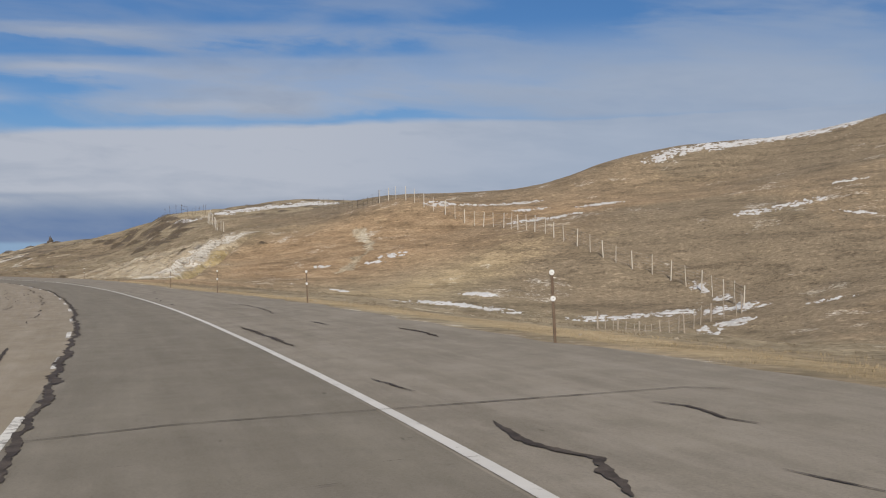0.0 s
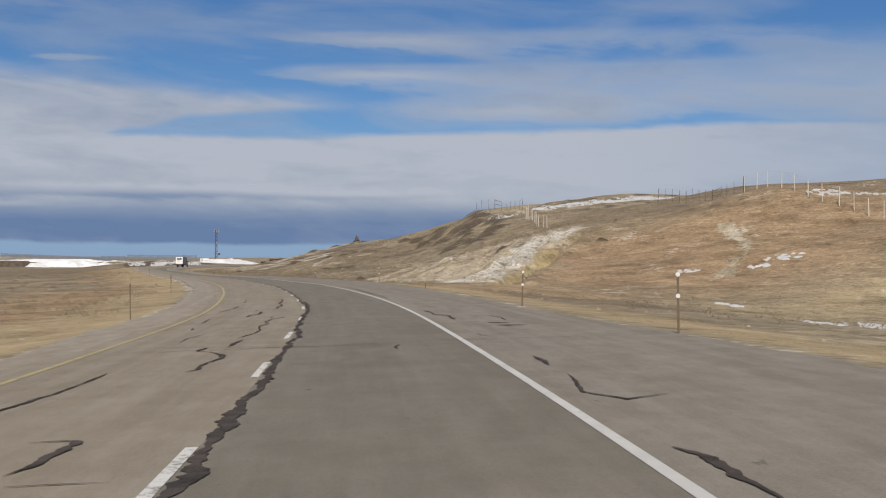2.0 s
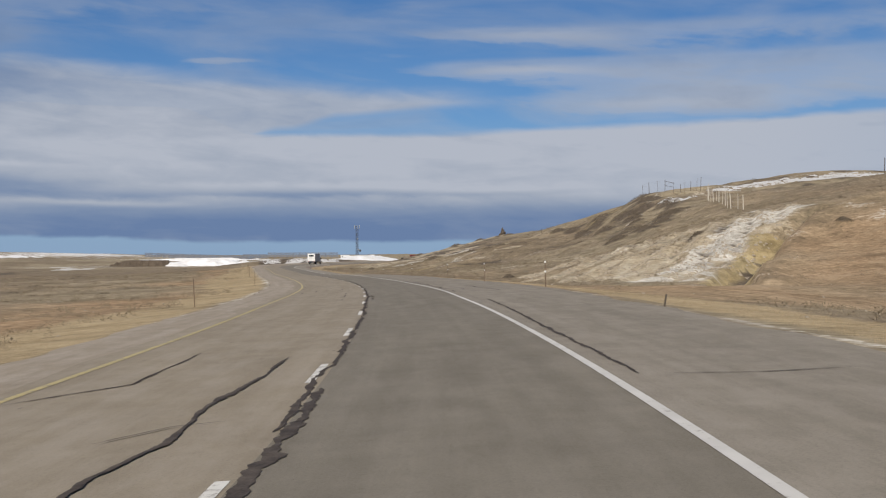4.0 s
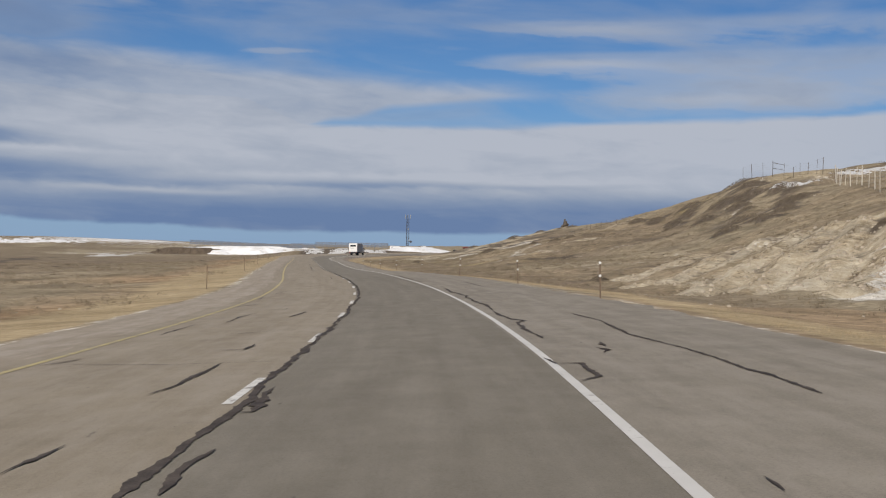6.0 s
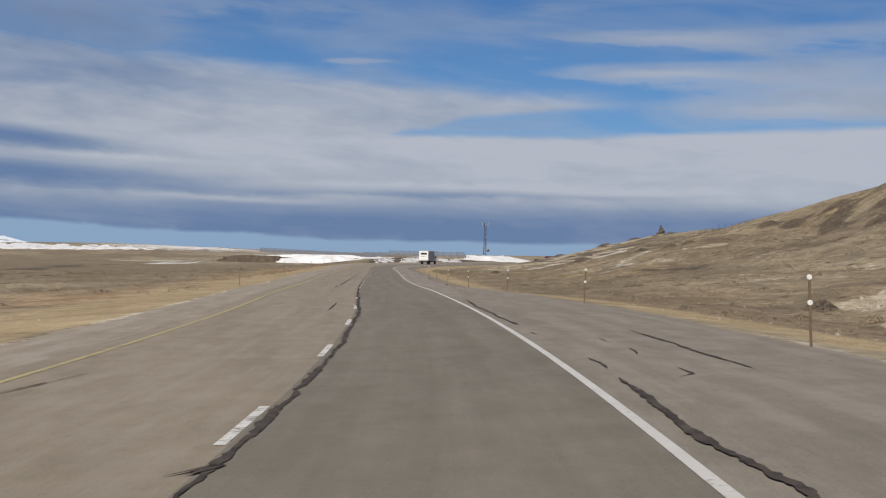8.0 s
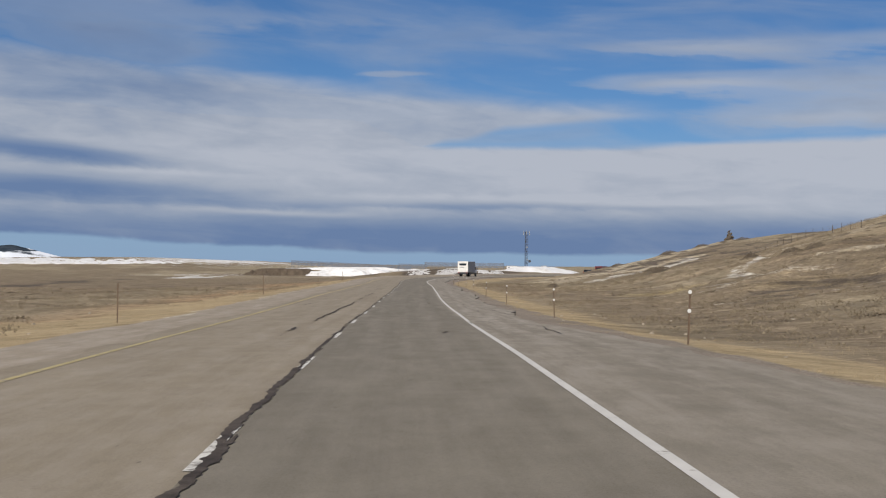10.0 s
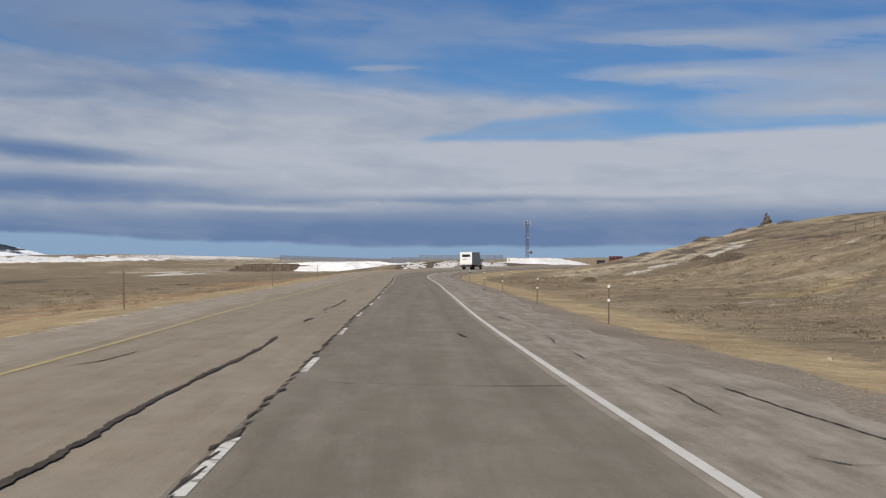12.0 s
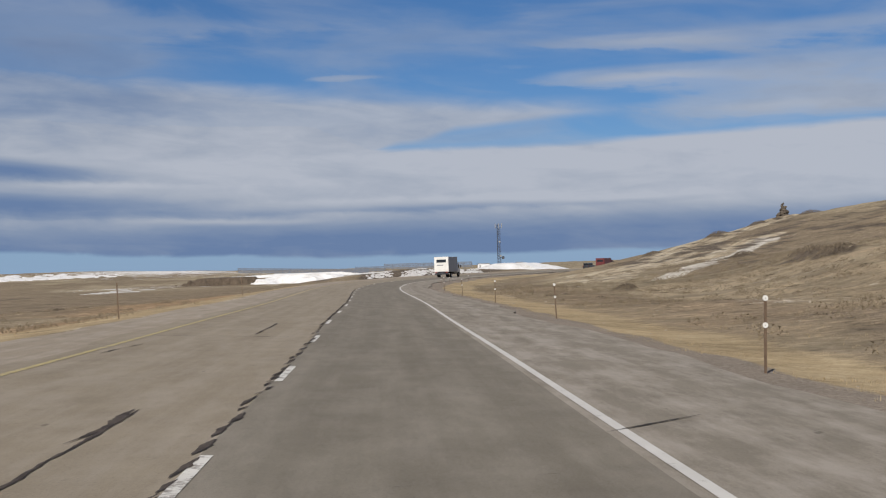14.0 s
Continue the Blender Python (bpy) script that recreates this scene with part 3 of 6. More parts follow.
section(540, -3.5, -3.5, -3.6, -1.0, -2.0, 0.2, 2.6, 5.6, 8.3, 10.0, 10.2, 8.5, 3.5, 1.4, 0.4, 0.0, -0.2)
section(640, -3.1, -2.7, -2.6, -1.8, -1.9, -1.2, 0.5, 2.5, 4.0, 4.5, 4.5, 3.5, 2.0, -1.0, -1.0, -1.0, -1.0)
section(800, -3.3, -2.4, -1.1, -1.8, -2.1, -2.0, -1.3, -1.0, -0.2, -1.1, -1.0, -1.0, -1.0, -1.0, -1.0, -1.0, -1.0)
ALONG = np.array(sorted(SECTIONS), float)
TABLE = np.array([SECTIONS[k] for k in sorted(SECTIONS)], float)


def weights(nodes, x):
    """Hermite weights of every node for every x, as a matrix."""
    nodes = np.asarray(nodes, float)
    return np.stack([hermite(nodes, np.eye(len(nodes))[k], x) for k in range(len(nodes))], axis=1)


def bump_of(x, y, cx, cy, rx, ry, turn, height):
    c, s = math.cos(radians(turn)), math.sin(radians(turn))
    a, b = ((x - cx) * c + (y - cy) * s) / rx, (-(x - cx) * s + (y - cy) * c) / ry
    return height * np.exp(-(a * a + b * b))


def blob(x, y, cx, cy, rx, ry, turn=0.0):
    return bump_of(x, y, cx, cy, rx, ry, turn, 1.0)


def band(x, y, ax, ay, bx, by, width):
    """1 on the line a to b, falling to 0 at width."""
    dx, dy = bx - ax, by - ay
    t = np.clip(((x - ax) * dx + (y - ay) * dy) / (dx * dx + dy * dy), 0, 1)
    return 1 - smooth(np.hypot(x - ax - t * dx, y - ay - t * dy), width * 0.35, width)


def clay_zone(x, y):
    z = np.zeros(len(x))
    x, y = x + 7.0 * (fbm(x, y, 9, 4, 61) - 0.5), y + 14.0 * (fbm(x, y, 12, 4, 62) - 0.5)
    for ax, ay, bx, by, w in ((-54.5, 186, -55.5, 206, 5.0), (-55.5, 206, -55, 240, 6.0), (-62, 194, -62, 226, 5.0), (-68, 204, -66, 232, 5.0), (-76, 214, -72, 236, 4.6),
                              (-83, 227, -78, 240, 3.4), (-195, 408, -204, 446, 8.0), (-202, 440, -210, 500, 11.0), (-190, 430, -192, 470, 6.0),
                              (-206, 470, -214, 535, 10.0), (-204, 505, -208, 560, 10.0), (-122, 318, -112, 330, 3.0), (-142, 352, -128, 372, 3.0)):
        z = np.maximum(z, band(x, y, ax, ay, bx, by, w))
    z = np.maximum(z, 0.62 * band(x, y, -28, 177, -27, 188, 1.8))
    return np.maximum(z, 0.62 * band(x, y, -27, 188, -31, 212, 2.0))


RIDGE_MOUNDS = ((-96, 303, 4.2, 2.0), (-87, 287.5, 4.0, 2.0), (-87, 279, 3.6, 1.8), (-100, 326, 4.5, 2.2), (-95, 322, 4.6, 2.4), (-83, 293, 4.6, 2.0),
    (-81.3, 283.5, 3.6, 1.6), (-97, 334, 5.0, 2.4), (-88, 314, 5.0, 2.4), (-103, 348, 5.0, 2.6), (-129, 331.6, 2.6, 1.2), (-61.5, 221, 1.5, 0.7),
    (-83, 280, 3.0, 1.4), (-81, 292, 3.0, 1.6), (-45, 208, 1.2, 0.6), (-82.8, 222, 1.6, 0.8), (-162.5, 379.5, 4.6, 2.2))
SLOPE_MOUNDS = ((-158, 369, 3.0, 1.4), (-208, 500, 4.0, 2.0), (-216, 488, 3.0, 1.6), (-175, 371, 1.6, 0.9), (-108, 339, 4.0, 2.0), (-112, 351, 4.0, 2.0),
    (-104, 315, 3.6, 1.6), (-90, 301, 3.6, 1.6), (-93, 310, 3.0, 1.6), (-135, 337, 2.6, 1.0), (-128, 336, 3.0, 1.3), (-181, 424, 3.4, 1.4),
    (-118, 352, 4.0, 1.8), (-124, 360, 3.6, 1.6), (-196, 520, 4.0, 2.0), (-204, 512, 3.4, 1.8))
MOUNDS = RIDGE_MOUNDS + SLOPE_MOUNDS


def mound_field(x, y):
    """Where the dark brush grows in mounds."""
    z = np.zeros(len(x))
    for k, (mx, my, rx, ry) in enumerate(MOUNDS):
        z = np.maximum(z, blob(x, y, mx, my, rx, ry, 116 + 22 * math.sin(k * 2.3)))
    return z


def rill_field(x, y):
    """Gullies that run down the eroded bank: 1 in the bottoms, 0 on the ribs."""
    across = x * math.cos(radians(3)) + y * math.sin(radians(3)) + 5.0 * (fbm(x, y, 15, 4, 65) - 0.5)
    ribs = 0.5 + 0.5 * np.sin(across * 2.1 + 4.0 * value_noise(across / 7.0, y / 40.0, 8))
    return 0.68 * ribs + 0.32 * fbm(x, y, 2.2, 3, 6)


def ravine(x, y, width):
    """The washed-out gully between the pale bank and the tan slope."""
    x = x + 1.5 * (fbm(x, y, 6, 3, 66) - 0.5)
    z = np.zeros(len(x))
    for ax, ay, bx, by in ((-47.5, 170, -49.5, 182), (-49.5, 182, -51.3, 204), (-51.3, 204, -49.8, 217), (-49.8, 217, -46.5, 228)):
        z = np.maximum(z, band(x, y, ax, ay, bx, by, width))
    return z


def land(x, y, detail=True):
    """Height of the ground at many places."""
    x, y = np.asarray(x, float), np.asarray(y, float)
    u, v = x * AU[0] + y * AU[1], x * AV[0] + y * AV[1]
    z = np.zeros(len(x))
    for a in range(0, len(x), 40000):
        z[a:a + 40000] = np.einsum("ni,ij,nj->n", weights(ALONG, u[a:a + 40000]), TABLE, weights(ACROSS, v[a:a + 40000]))
    r = np.hypot(x + 150, y - 300)
    ridge = -3.2 + 8.2 * smooth(r, 560, 1150) + (fbm(x, y, 420, 3, 5) - 0.5) * 6 * smooth(r, 500, 1000) - 0.006 * np.clip(r - 1300, 0, 4000)
    out = np.maximum(smooth(r, 430, 680) * smooth(-v, -60, 20), smooth(u, 600, 780))
    z = z * (1 - out) + ridge * out
    z = z * (1 - smooth(v, 560, 900)) + 8 * smooth(v, 560, 900)
    # banks beyond the bend
    z = z + bump_of(x, y, -300, 620, 22, 75, 20, 2.2) + bump_of(x, y, -207, 542, 9, 7, 0, 1.6) + bump_of(x, y, -340, 615, 32, 15, 30, 5.2) + bump_of(x, y, -427, 846, 30, 26, 0, 6.9) + bump_of(x, y, -875, 985, 170, 90, 52, 5.5) + bump_of(x, y, -670, 1030, 110, 60, 40, -2.6)
    s, lat = nearest_station(x, y)
    wide = np.where(lat > 0, lat - edge_right(s), edge_left(s) - lat)
    clay = clay_zone(x, y) if detail else 0
    if detail:
        rough = smooth(wide, 0.5, 7)
        z = z + rough * ((fbm(x, y, 11, 4, 1) - 0.5) * 0.85 + (fbm(x, y, 2.6, 3, 2) - 0.5) * 0.14)
        rill = rill_field(x, y)
        z = z + rough * clay * (0.35 - 0.85 * rill) * (1 - smooth(u, 300, 380))
        z = z + rough * blob(x, y, -98, 322, 34, 32, 30) * (np.abs(fbm(x, y, 13, 3, 14) - 0.5) * -5.0 + 0.9)
        z = z + rough * 0.55 * mound_field(x, y)
        z = z - rough * (1.2 * ravine(x, y, 1.9) - 0.45 * ravine(x - 2.6, y, 1.8))
        z = z + rough * smooth(v, 20, 60) * smooth(900 - r, 0, 300) * (fbm(x, y, 32, 3, 9) - 0.5) * 1.6
    # the roadside: pavement bed, ditch, then the land itself
    bed = np.interp(s, ST, RZ) + np.interp(s, ST, RB) * np.clip(lat, -9, 8)
    side = bed - 0.05 - 0.075 * np.clip(wide, 0, 6) + (fbm(x, y, 1.4, 2, 4) - 0.5) * 0.10 * smooth(wide, 0.1, 2.0)
    side = np.where(wide < 0, bed - 0.05 - 0.45 * smooth(-wide, 0.9, 2.6), side)
    k = smooth(wide, 1.0, 11.0)
    near = np.abs(lat) < 60
    return np.where(near, side * (1 - k) + z * k, z), s, lat, wide, clay


def spread(fine0, fine1, step, low, high, growth):
    mid = list(np.arange(fine0, fine1 + step / 2, step))
    g, x = step, fine1
    while x < high:
        g *= growth
        x += g
        mid.append(x)
    g, x = step, fine0
    while x > low:
        g *= growth
        x -= g
        mid.insert(0, x)
    return np.array(mid)


GROUND = {}


def build_ground():
    us, vs = spread(-10, 440, 0.8, -400, 4600, 1.05), spread(-42, 112, 0.8, -3900, 3600, 1.05)
    uu, vv = np.meshgrid(us, vs, indexing="ij")
    x, y = (uu * AU[0] + vv * AV[0]).ravel(), (uu * AU[1] + vv * AV[1]).ravel()
    z, s, lat, wide, clay = land(x, y)
    GROUND.update(u=us, v=vs, z=z.reshape(len(us), len(vs)))
    nu, nv = len(us), len(vs)
    idx = np.arange(nu * nv).reshape(nu, nv)
    quads = np.stack([idx[:-1, :-1], idx[:-1, 1:], idx[1:, 1:], idx[1:, :-1]], axis=-1).reshape(-1, 4)[:, ::-1]
    me = bpy.data.meshes.new("ground")
    me.vertices.add(len(x))
    me.vertices.foreach_set("co", np.stack([x, y, z], axis=1).ravel())
    me.loops.add(quads.size)
    me.loops.foreach_set("vertex_index", quads.ravel())
    me.polygons.add(len(quads))
    me.polygons.foreach_set("loop_start", np.arange(0, quads.size, 4))
    me.update(calc_edges=True)
    me.polygons.foreach_set("use_smooth", [True] * len(quads))
    me.materials.append(MAT["ground"])
    u, v = x * AU[0] + y * AU[1], x * AV[0] + y * AV[1]
    r = np.hypot(x + 150, y - 300)
    n1, n2 = fbm(x, y, 9, 4, 21), fbm(x, y, 40, 4, 22)
    close = smooth(700 - r, 0, 300)
    right, left = lat > 0, lat <= 0
    gold = np.where(right, smooth(wide, 0.6, 1.6) * (1 - smooth(wide, 2.2, 6.5)), smooth(wide, -0.2, 0.8) * (1 - smooth(wide, 3.0, 9.0)))
    gold = gold * (0.50 + 0.55 * n1) + 0.20 * close * smooth(n2, 0.5, 0.62)
    gold = gold + 0.45 * blob(x, y, -20, 150, 45, 9, 60) + 0.4 * blob(x, y, -120, 300, 10, 14, 30)
    red = 0.50 * blob(x, y, -26, 182, 26, 42, -25) + 0.5 * blob(x, y, -36, 190, 14, 24, -10) + 0.25 * blob(x, y, 0, 190, 25, 30, 0) + 0.35 * smooth(fbm(x, y, 60, 3, 23), 0.5, 0.6) * close
    sage = 0.30 * smooth(v, 12, 22) * (1 - smooth(v, 45, 75)) * smooth(u, 150, 260) + 0.30 * blob(x, y, -95, 318, 34, 28, 30) + 0.45 * smooth(-v, 20, 70)
    sage = sage * (0.45 + 1.0 * smooth(n2, 0.4, 0.6)) + 0.45 * blob(x, y, -100, 324, 38, 34, 30) * smooth(fbm(x, y, 8, 3, 24), 0.48, 0.54) + 0.35 * blob(x, y, -20, 128, 40, 10, 60)
    strip = np.maximum(5.9 - edge_right(s), 0.2) * smooth(s, 225, 255)
    gravel = np.where(right, 1 - smooth(wide, 0.3 + strip, 0.9 + strip), 1 - smooth(wide, 0.6, 1.8))
    snow = 0.50 * blob(x, y, -66, 338, 22, 8, 15) + 0.40 * blob(x, y, -8, 223, 16, 9, 10) + 0.40 * blob(x, y, 33, 185, 11, 5, 20) + 0.36 * blob(x, y, 5, 207, 12, 5, 30)
    snow = snow + 0.50 * blob(x, y, 40, 251, 17, 5.5, 8) + 0.42 * blob(x, y, 10, 140, 12, 4, 0) + 0.42 * blob(x, y, -11, 143, 9, 3.0, -10) + 0.42 * blob(x, y, 16, 127, 7, 2.5, 50)
    snow = snow + 0.34 * blob(x, y, 40, 174, 7, 3.5, 0) + 0.25 * blob(x, y, 17, 153, 3, 5, 10) + 0.30 * blob(x, y, 24, 134, 6, 3, 10)
    far_left = smooth(r, 300, 460) * smooth(-v, -40, 120)
    snow = snow + far_left * (0.10 + 0.16 * smooth(fbm(x, y, 200, 3, 31), 0.46, 0.58) * smooth(r, 420, 800)) + 0.06 * smooth(u, 620, 820)
    snow = snow + 0.10 * blob(x, y, -590, 780, 60, 40, 50) + 0.2 * blob(x, y, -805, 1030, 60, 30, 50) + 0.10 * smooth(wide, 20, 40) * left
    snow = np.clip(snow, 0, 1) * smooth(wide, 2, 8)
    # brush cover, which also carries the painted shade of gullies and a ditch
    brush = mound_field(x, y) * 0.9 + 0.45 * blob(x, y, 30, 250, 26, 6, 8) + 0.22 * blob(x, y, -100, 324, 38, 34, 30) * smooth(n1, 0.5, 0.6)
    brush = brush + 0.34 * close * right * smooth(n2, 0.52, 0.64) * smooth(v, 14, 24) * smooth(u, 210, 270) + 0.42 * close * left * smooth(fbm(x, y, 9, 3, 26), 0.52, 0.64) * smooth(wide, 8, 14)
    brush = brush + 0.36 * band(x, y, 16, 150, 20, 136, 1.4) + 0.36 * band(x, y, 20, 134, 30, 118, 1.4) + 0.16 * band(x, y, -60, 205, -58, 240, 7.0) * smooth(fbm(x, y, 4, 3, 64), 0.5, 0.62)
    pale = 0.75 * band(x, y, -181, 398, -190, 466, 2.6) + 0.40 * band(x, y, -55, 196, -56, 244, 6.0) * smooth(fbm(x, y, 5, 4, 63), 0.40, 0.60) + 0.42 * close * right * smooth(fbm(x, y, 7, 3, 27), 0.60, 0.68) * smooth(wide, 6, 12)
    pale = pale + 0.5 * band(x, y, -130, 316, -133, 336, 2.0) + 0.5 * band(x, y, -92, 303, -97, 345, 1.4) + 0.36 * close * left * smooth(fbm(x, y, 10, 3, 28), 0.6, 0.68) * smooth(wide, 10, 16)
    yellow = 0.66 * band(x, y, -49.5, 178, -52.5, 210, 3.0) + 0.62 * blob(x, y, -133, 311, 3.0, 7, 0) + 0.4 * blob(x, y, -110, 345, 12, 10, 0) + 0.35 * close * right * smooth(n1, 0.56, 0.66)
    sage = sage + 0.18 * close * right * smooth(u, 240, 300) * smooth(wide, 6, 9)
    gold = gold + 0.30 * blob(x, y, -165, 400, 40, 60, 30) + 0.48 * blob(x, y, -108, 322, 32, 38, 30) + 0.30 * blob(x, y, -150, 360, 25, 30, 30)
    sage = sage + 0.72 * smooth(v, 50, 80) * (1 - smooth(u, 250, 320))
    sage = sage + left * close * smooth(wide, 3.5, 9) * (0.30 + 0.35 * n1)
    pale = pale + 0.42 * (band(x, y, -54.5, 184, -57, 216, 5.0) + band(x, y, -57, 216, -52.5, 228, 4.0)) * smooth(fbm(x, y, 3.0, 3, 67), 0.36, 0.50)
    # ravine grown dark, then clay gully bottoms darkened as if in shade
    brush = brush + 0.70 * ravine(x, y, 1.7) * smooth(fbm(x, y, 3.0, 3, 68), 0.35, 0.5) + 0.44 * clay * smooth(rill_field(x, y), 0.60, 0.80)
    brush = brush + 0.55 * blob(x, y, -335, 612, 30, 45, 35) + 0.5 * blob(x, y, -520, 690, 40, 16, 55)
    red = red + left * close * smooth(wide, 0.8, 2.5) * (1 - smooth(wide, 5, 18)) * (0.25 + 0.5 * n1)
    # shadow line of a ditch across the left plain, painted in brush colour
    brush = brush + 0.75 * band(x, y, -345, 415, -440, 560, 5.0)
    flank = right * smooth(u, 190, 250) * smooth(wide, 3.5, 7)
    gold, yellow = gold * (1 - 0.40 * flank), yellow * (1 - 0.10 * flank)
    sage, brush = sage + 0.06 * flank, brush - 0.4 * flank * np.clip(brush - mound_field(x, y), 0, 1)
    brush = brush + 0.42 * flank * close * smooth(fbm(x, y, 2.6, 3, 70), 0.50, 0.62)
    road_side = smooth(wide, 1.5, 5)
    brush, yellow = brush * road_side, yellow * road_side
    pale = pale * road_side + 0.50 * left * (1 - smooth(wide, 0.3, 1.5)) * smooth(s, -60, 0)
    pale = pale + 0.50 * right * smooth(wide, -0.5, 0.1) * (1 - smooth(wide, 0.5, 1.5)) * (1 - smooth(s, 200, 240))
    gravel = gravel * np.where(left, 0.12, 1.0 - 0.5 * (1 - smooth(s, 200, 240)))
    sage = sage + 0.45 * right * smooth(wide, 2.0, 3.5) * (1 - smooth(wide, 9, 16)) * smooth(s, 60, 100)
    one = np.ones(len(x))
    for name, cols in (("cover", (gold, clay, red)), ("more", (snow, sage, gravel)), ("extra", (brush, pale, yellow))):
        layer = me.color_attributes.new(name, "FLOAT_COLOR", "POINT")
        layer.data.foreach_set("color", np.stack([np.clip(c, 0, 1) for c in cols] + [one], axis=1).ravel())
    ob = new("ground", me)
    return tagged(ob, "dry tan winter prairie and bare hillsides", "ground", kind="structure")


build_ground()


# ---- the pavement ----
def ribbon(name, s0, s1, lat0, lat1, step, lift, mats, index=None, rows=None, skirt=0.0):
    """A strip of the road between two offsets (numbers or functions of the station), with metre UVs."""
    ss = np.arange(s0, s1 + step / 2, step)
    lats = rows or [lat0, lat1]
    cols = [np.array([(f(s) if callable(f) else f) for s in ss]) for f in lats]
    verts, uvs = [], []
    for k, s in enumerate(ss):
        for c in cols:
            x, y, z = road_at(s, c[k], lift)
            verts.append((float(x), float(y), float(z)))
            uvs.append((s, c[k]))
    n = len(cols)
    faces, mi = [], []
    for k in range(len(ss) - 1):
        for j in range(n - 1):
            faces.append((k * n + j, k * n + j + 1, (k + 1) * n + j + 1, (k + 1) * n + j))
            mi.append(index[j] if index else 0)
    if skirt:
        for j in (0, n - 1):
            base = len(verts)
            for k in range(len(ss)):
                x, y, z = verts[k * n + j]
                verts += [(x, y, z), (x, y, z - skirt)]
                uvs += [uvs[k * n + j], (uvs[k * n + j][0], uvs[k * n + j][1] + (0.3 if j else -0.3))]
            for k in range(len(ss) - 1):
                q = (base + 2 * k, base + 2 * k + 2, base + 2 * k + 3, base + 2 * k + 1)
                faces.append(q if j else q[::-1])
                mi.append(index[0 if j == 0 else -1] if index else 0)
    me = mesh_from(name, verts, faces, mats)
    me.polygons.foreach_set("material_index", mi)
    layer = me.uv_layers.new(name="metres")
    for loop in me.loops:
        layer.data[loop.index].uv = uvs[loop.vertex_index]
    return me


EDGE_LINE = 2.08


def edge_line_at(s, off=0.0):
    return float(np.interp(s, [0, 18, 30, 85, 115, 140, 152, 163, 174, 185, 230, 249, 260, 270, 300, 420],
                           [2.08, 2.065, 2.0, 2.02, 2.0, 2.0, 2.07, 2.105, 2.07, 2.01, 2.0, 2.02, 2.06, 2.13, 2.148, 2.15])) + off



def yellow_at(s, off=0.0):
    return float(np.interp(s, [90, 160], [-5.12, -5.55])) + off



def build_road():
    wob = lambda f, seed: (lambda s: float(f(s)) + 0.35 * (float(value_noise(s / 2.1, 0.0, seed)) - 0.5) + 0.5 * (float(value_noise(s / 14.0, 3.0, seed)) - 0.5))
    rows = [wob(edge_left, 3), lambda s: float(edge_left(s)) + 0.7, lambda s: yellow_at(s, -0.55) + 0.5 * (float(value_noise(s / 3.0, 1.0, 5)) - 0.5), lambda s: float(np.interp(s, [0, 100, 232, 262, 278, 302, 314, 330, 345], [-1.46, -1.40, -1.62, -1.69, -1.60, -1.56, -1.52, -1.59, -1.72])), EDGE_LINE - 0.10, 3.9, wob(edge_right, 7)]
    me = ribbon("road", -76.0, float(ST[-1]) - 2, 0, 0, 1.0, 0.0, [MAT["shoulder"], MAT["lane_left"], MAT["lane_right"], MAT["shoulder_left"]],
                index=[3, 3, 1, 2, 0, 0], rows=rows, skirt=0.5)
    tagged(new("road", me), "old weathered grey-brown asphalt carriageway, patched and sealed", "road", kind="structure")
    edge = tagged(new("edge_line", ribbon("edge_line", -60, 640, lambda s: edge_line_at(s, -0.058), lambda s: edge_line_at(s, 0.058), 1.0, 0.005, [MAT["white_paint"]])),
                  "solid white painted edge line", "road marking", kind="structure")
    yellow = tagged(new("yellow_line", ribbon("yellow_line", -60, 640, lambda s: yellow_at(s, -0.065), lambda s: yellow_at(s, 0.065), 1.0, 0.005, [MAT["yellow_paint"]])),
                    "faded solid yellow painted line", "road marking", kind="structure")
    lane = tagged(new("lane_line"), "broken white lane line of worn painted dashes", "road marking", kind="structure")
    k = -8
    while 45.6 + 10.34 * k < 560:
        top = 45.6 + 10.34 * k
        mid_lane = float(np.interp(top, [95, 125, 255, 270, 310, 330, 350], [-1.50, -1.60, -1.60, -1.53, -1.46, -1.50, -1.62])) + 0.02 * math.sin(k * 1.7)
        ob = new("dash", ribbon("dash", top - 2.9, top, mid_lane - 0.055, mid_lane + 0.055, 0.25, 0.005, [MAT["dash_paint"]]))
        ob.parent = lane
        k += 1


build_road()


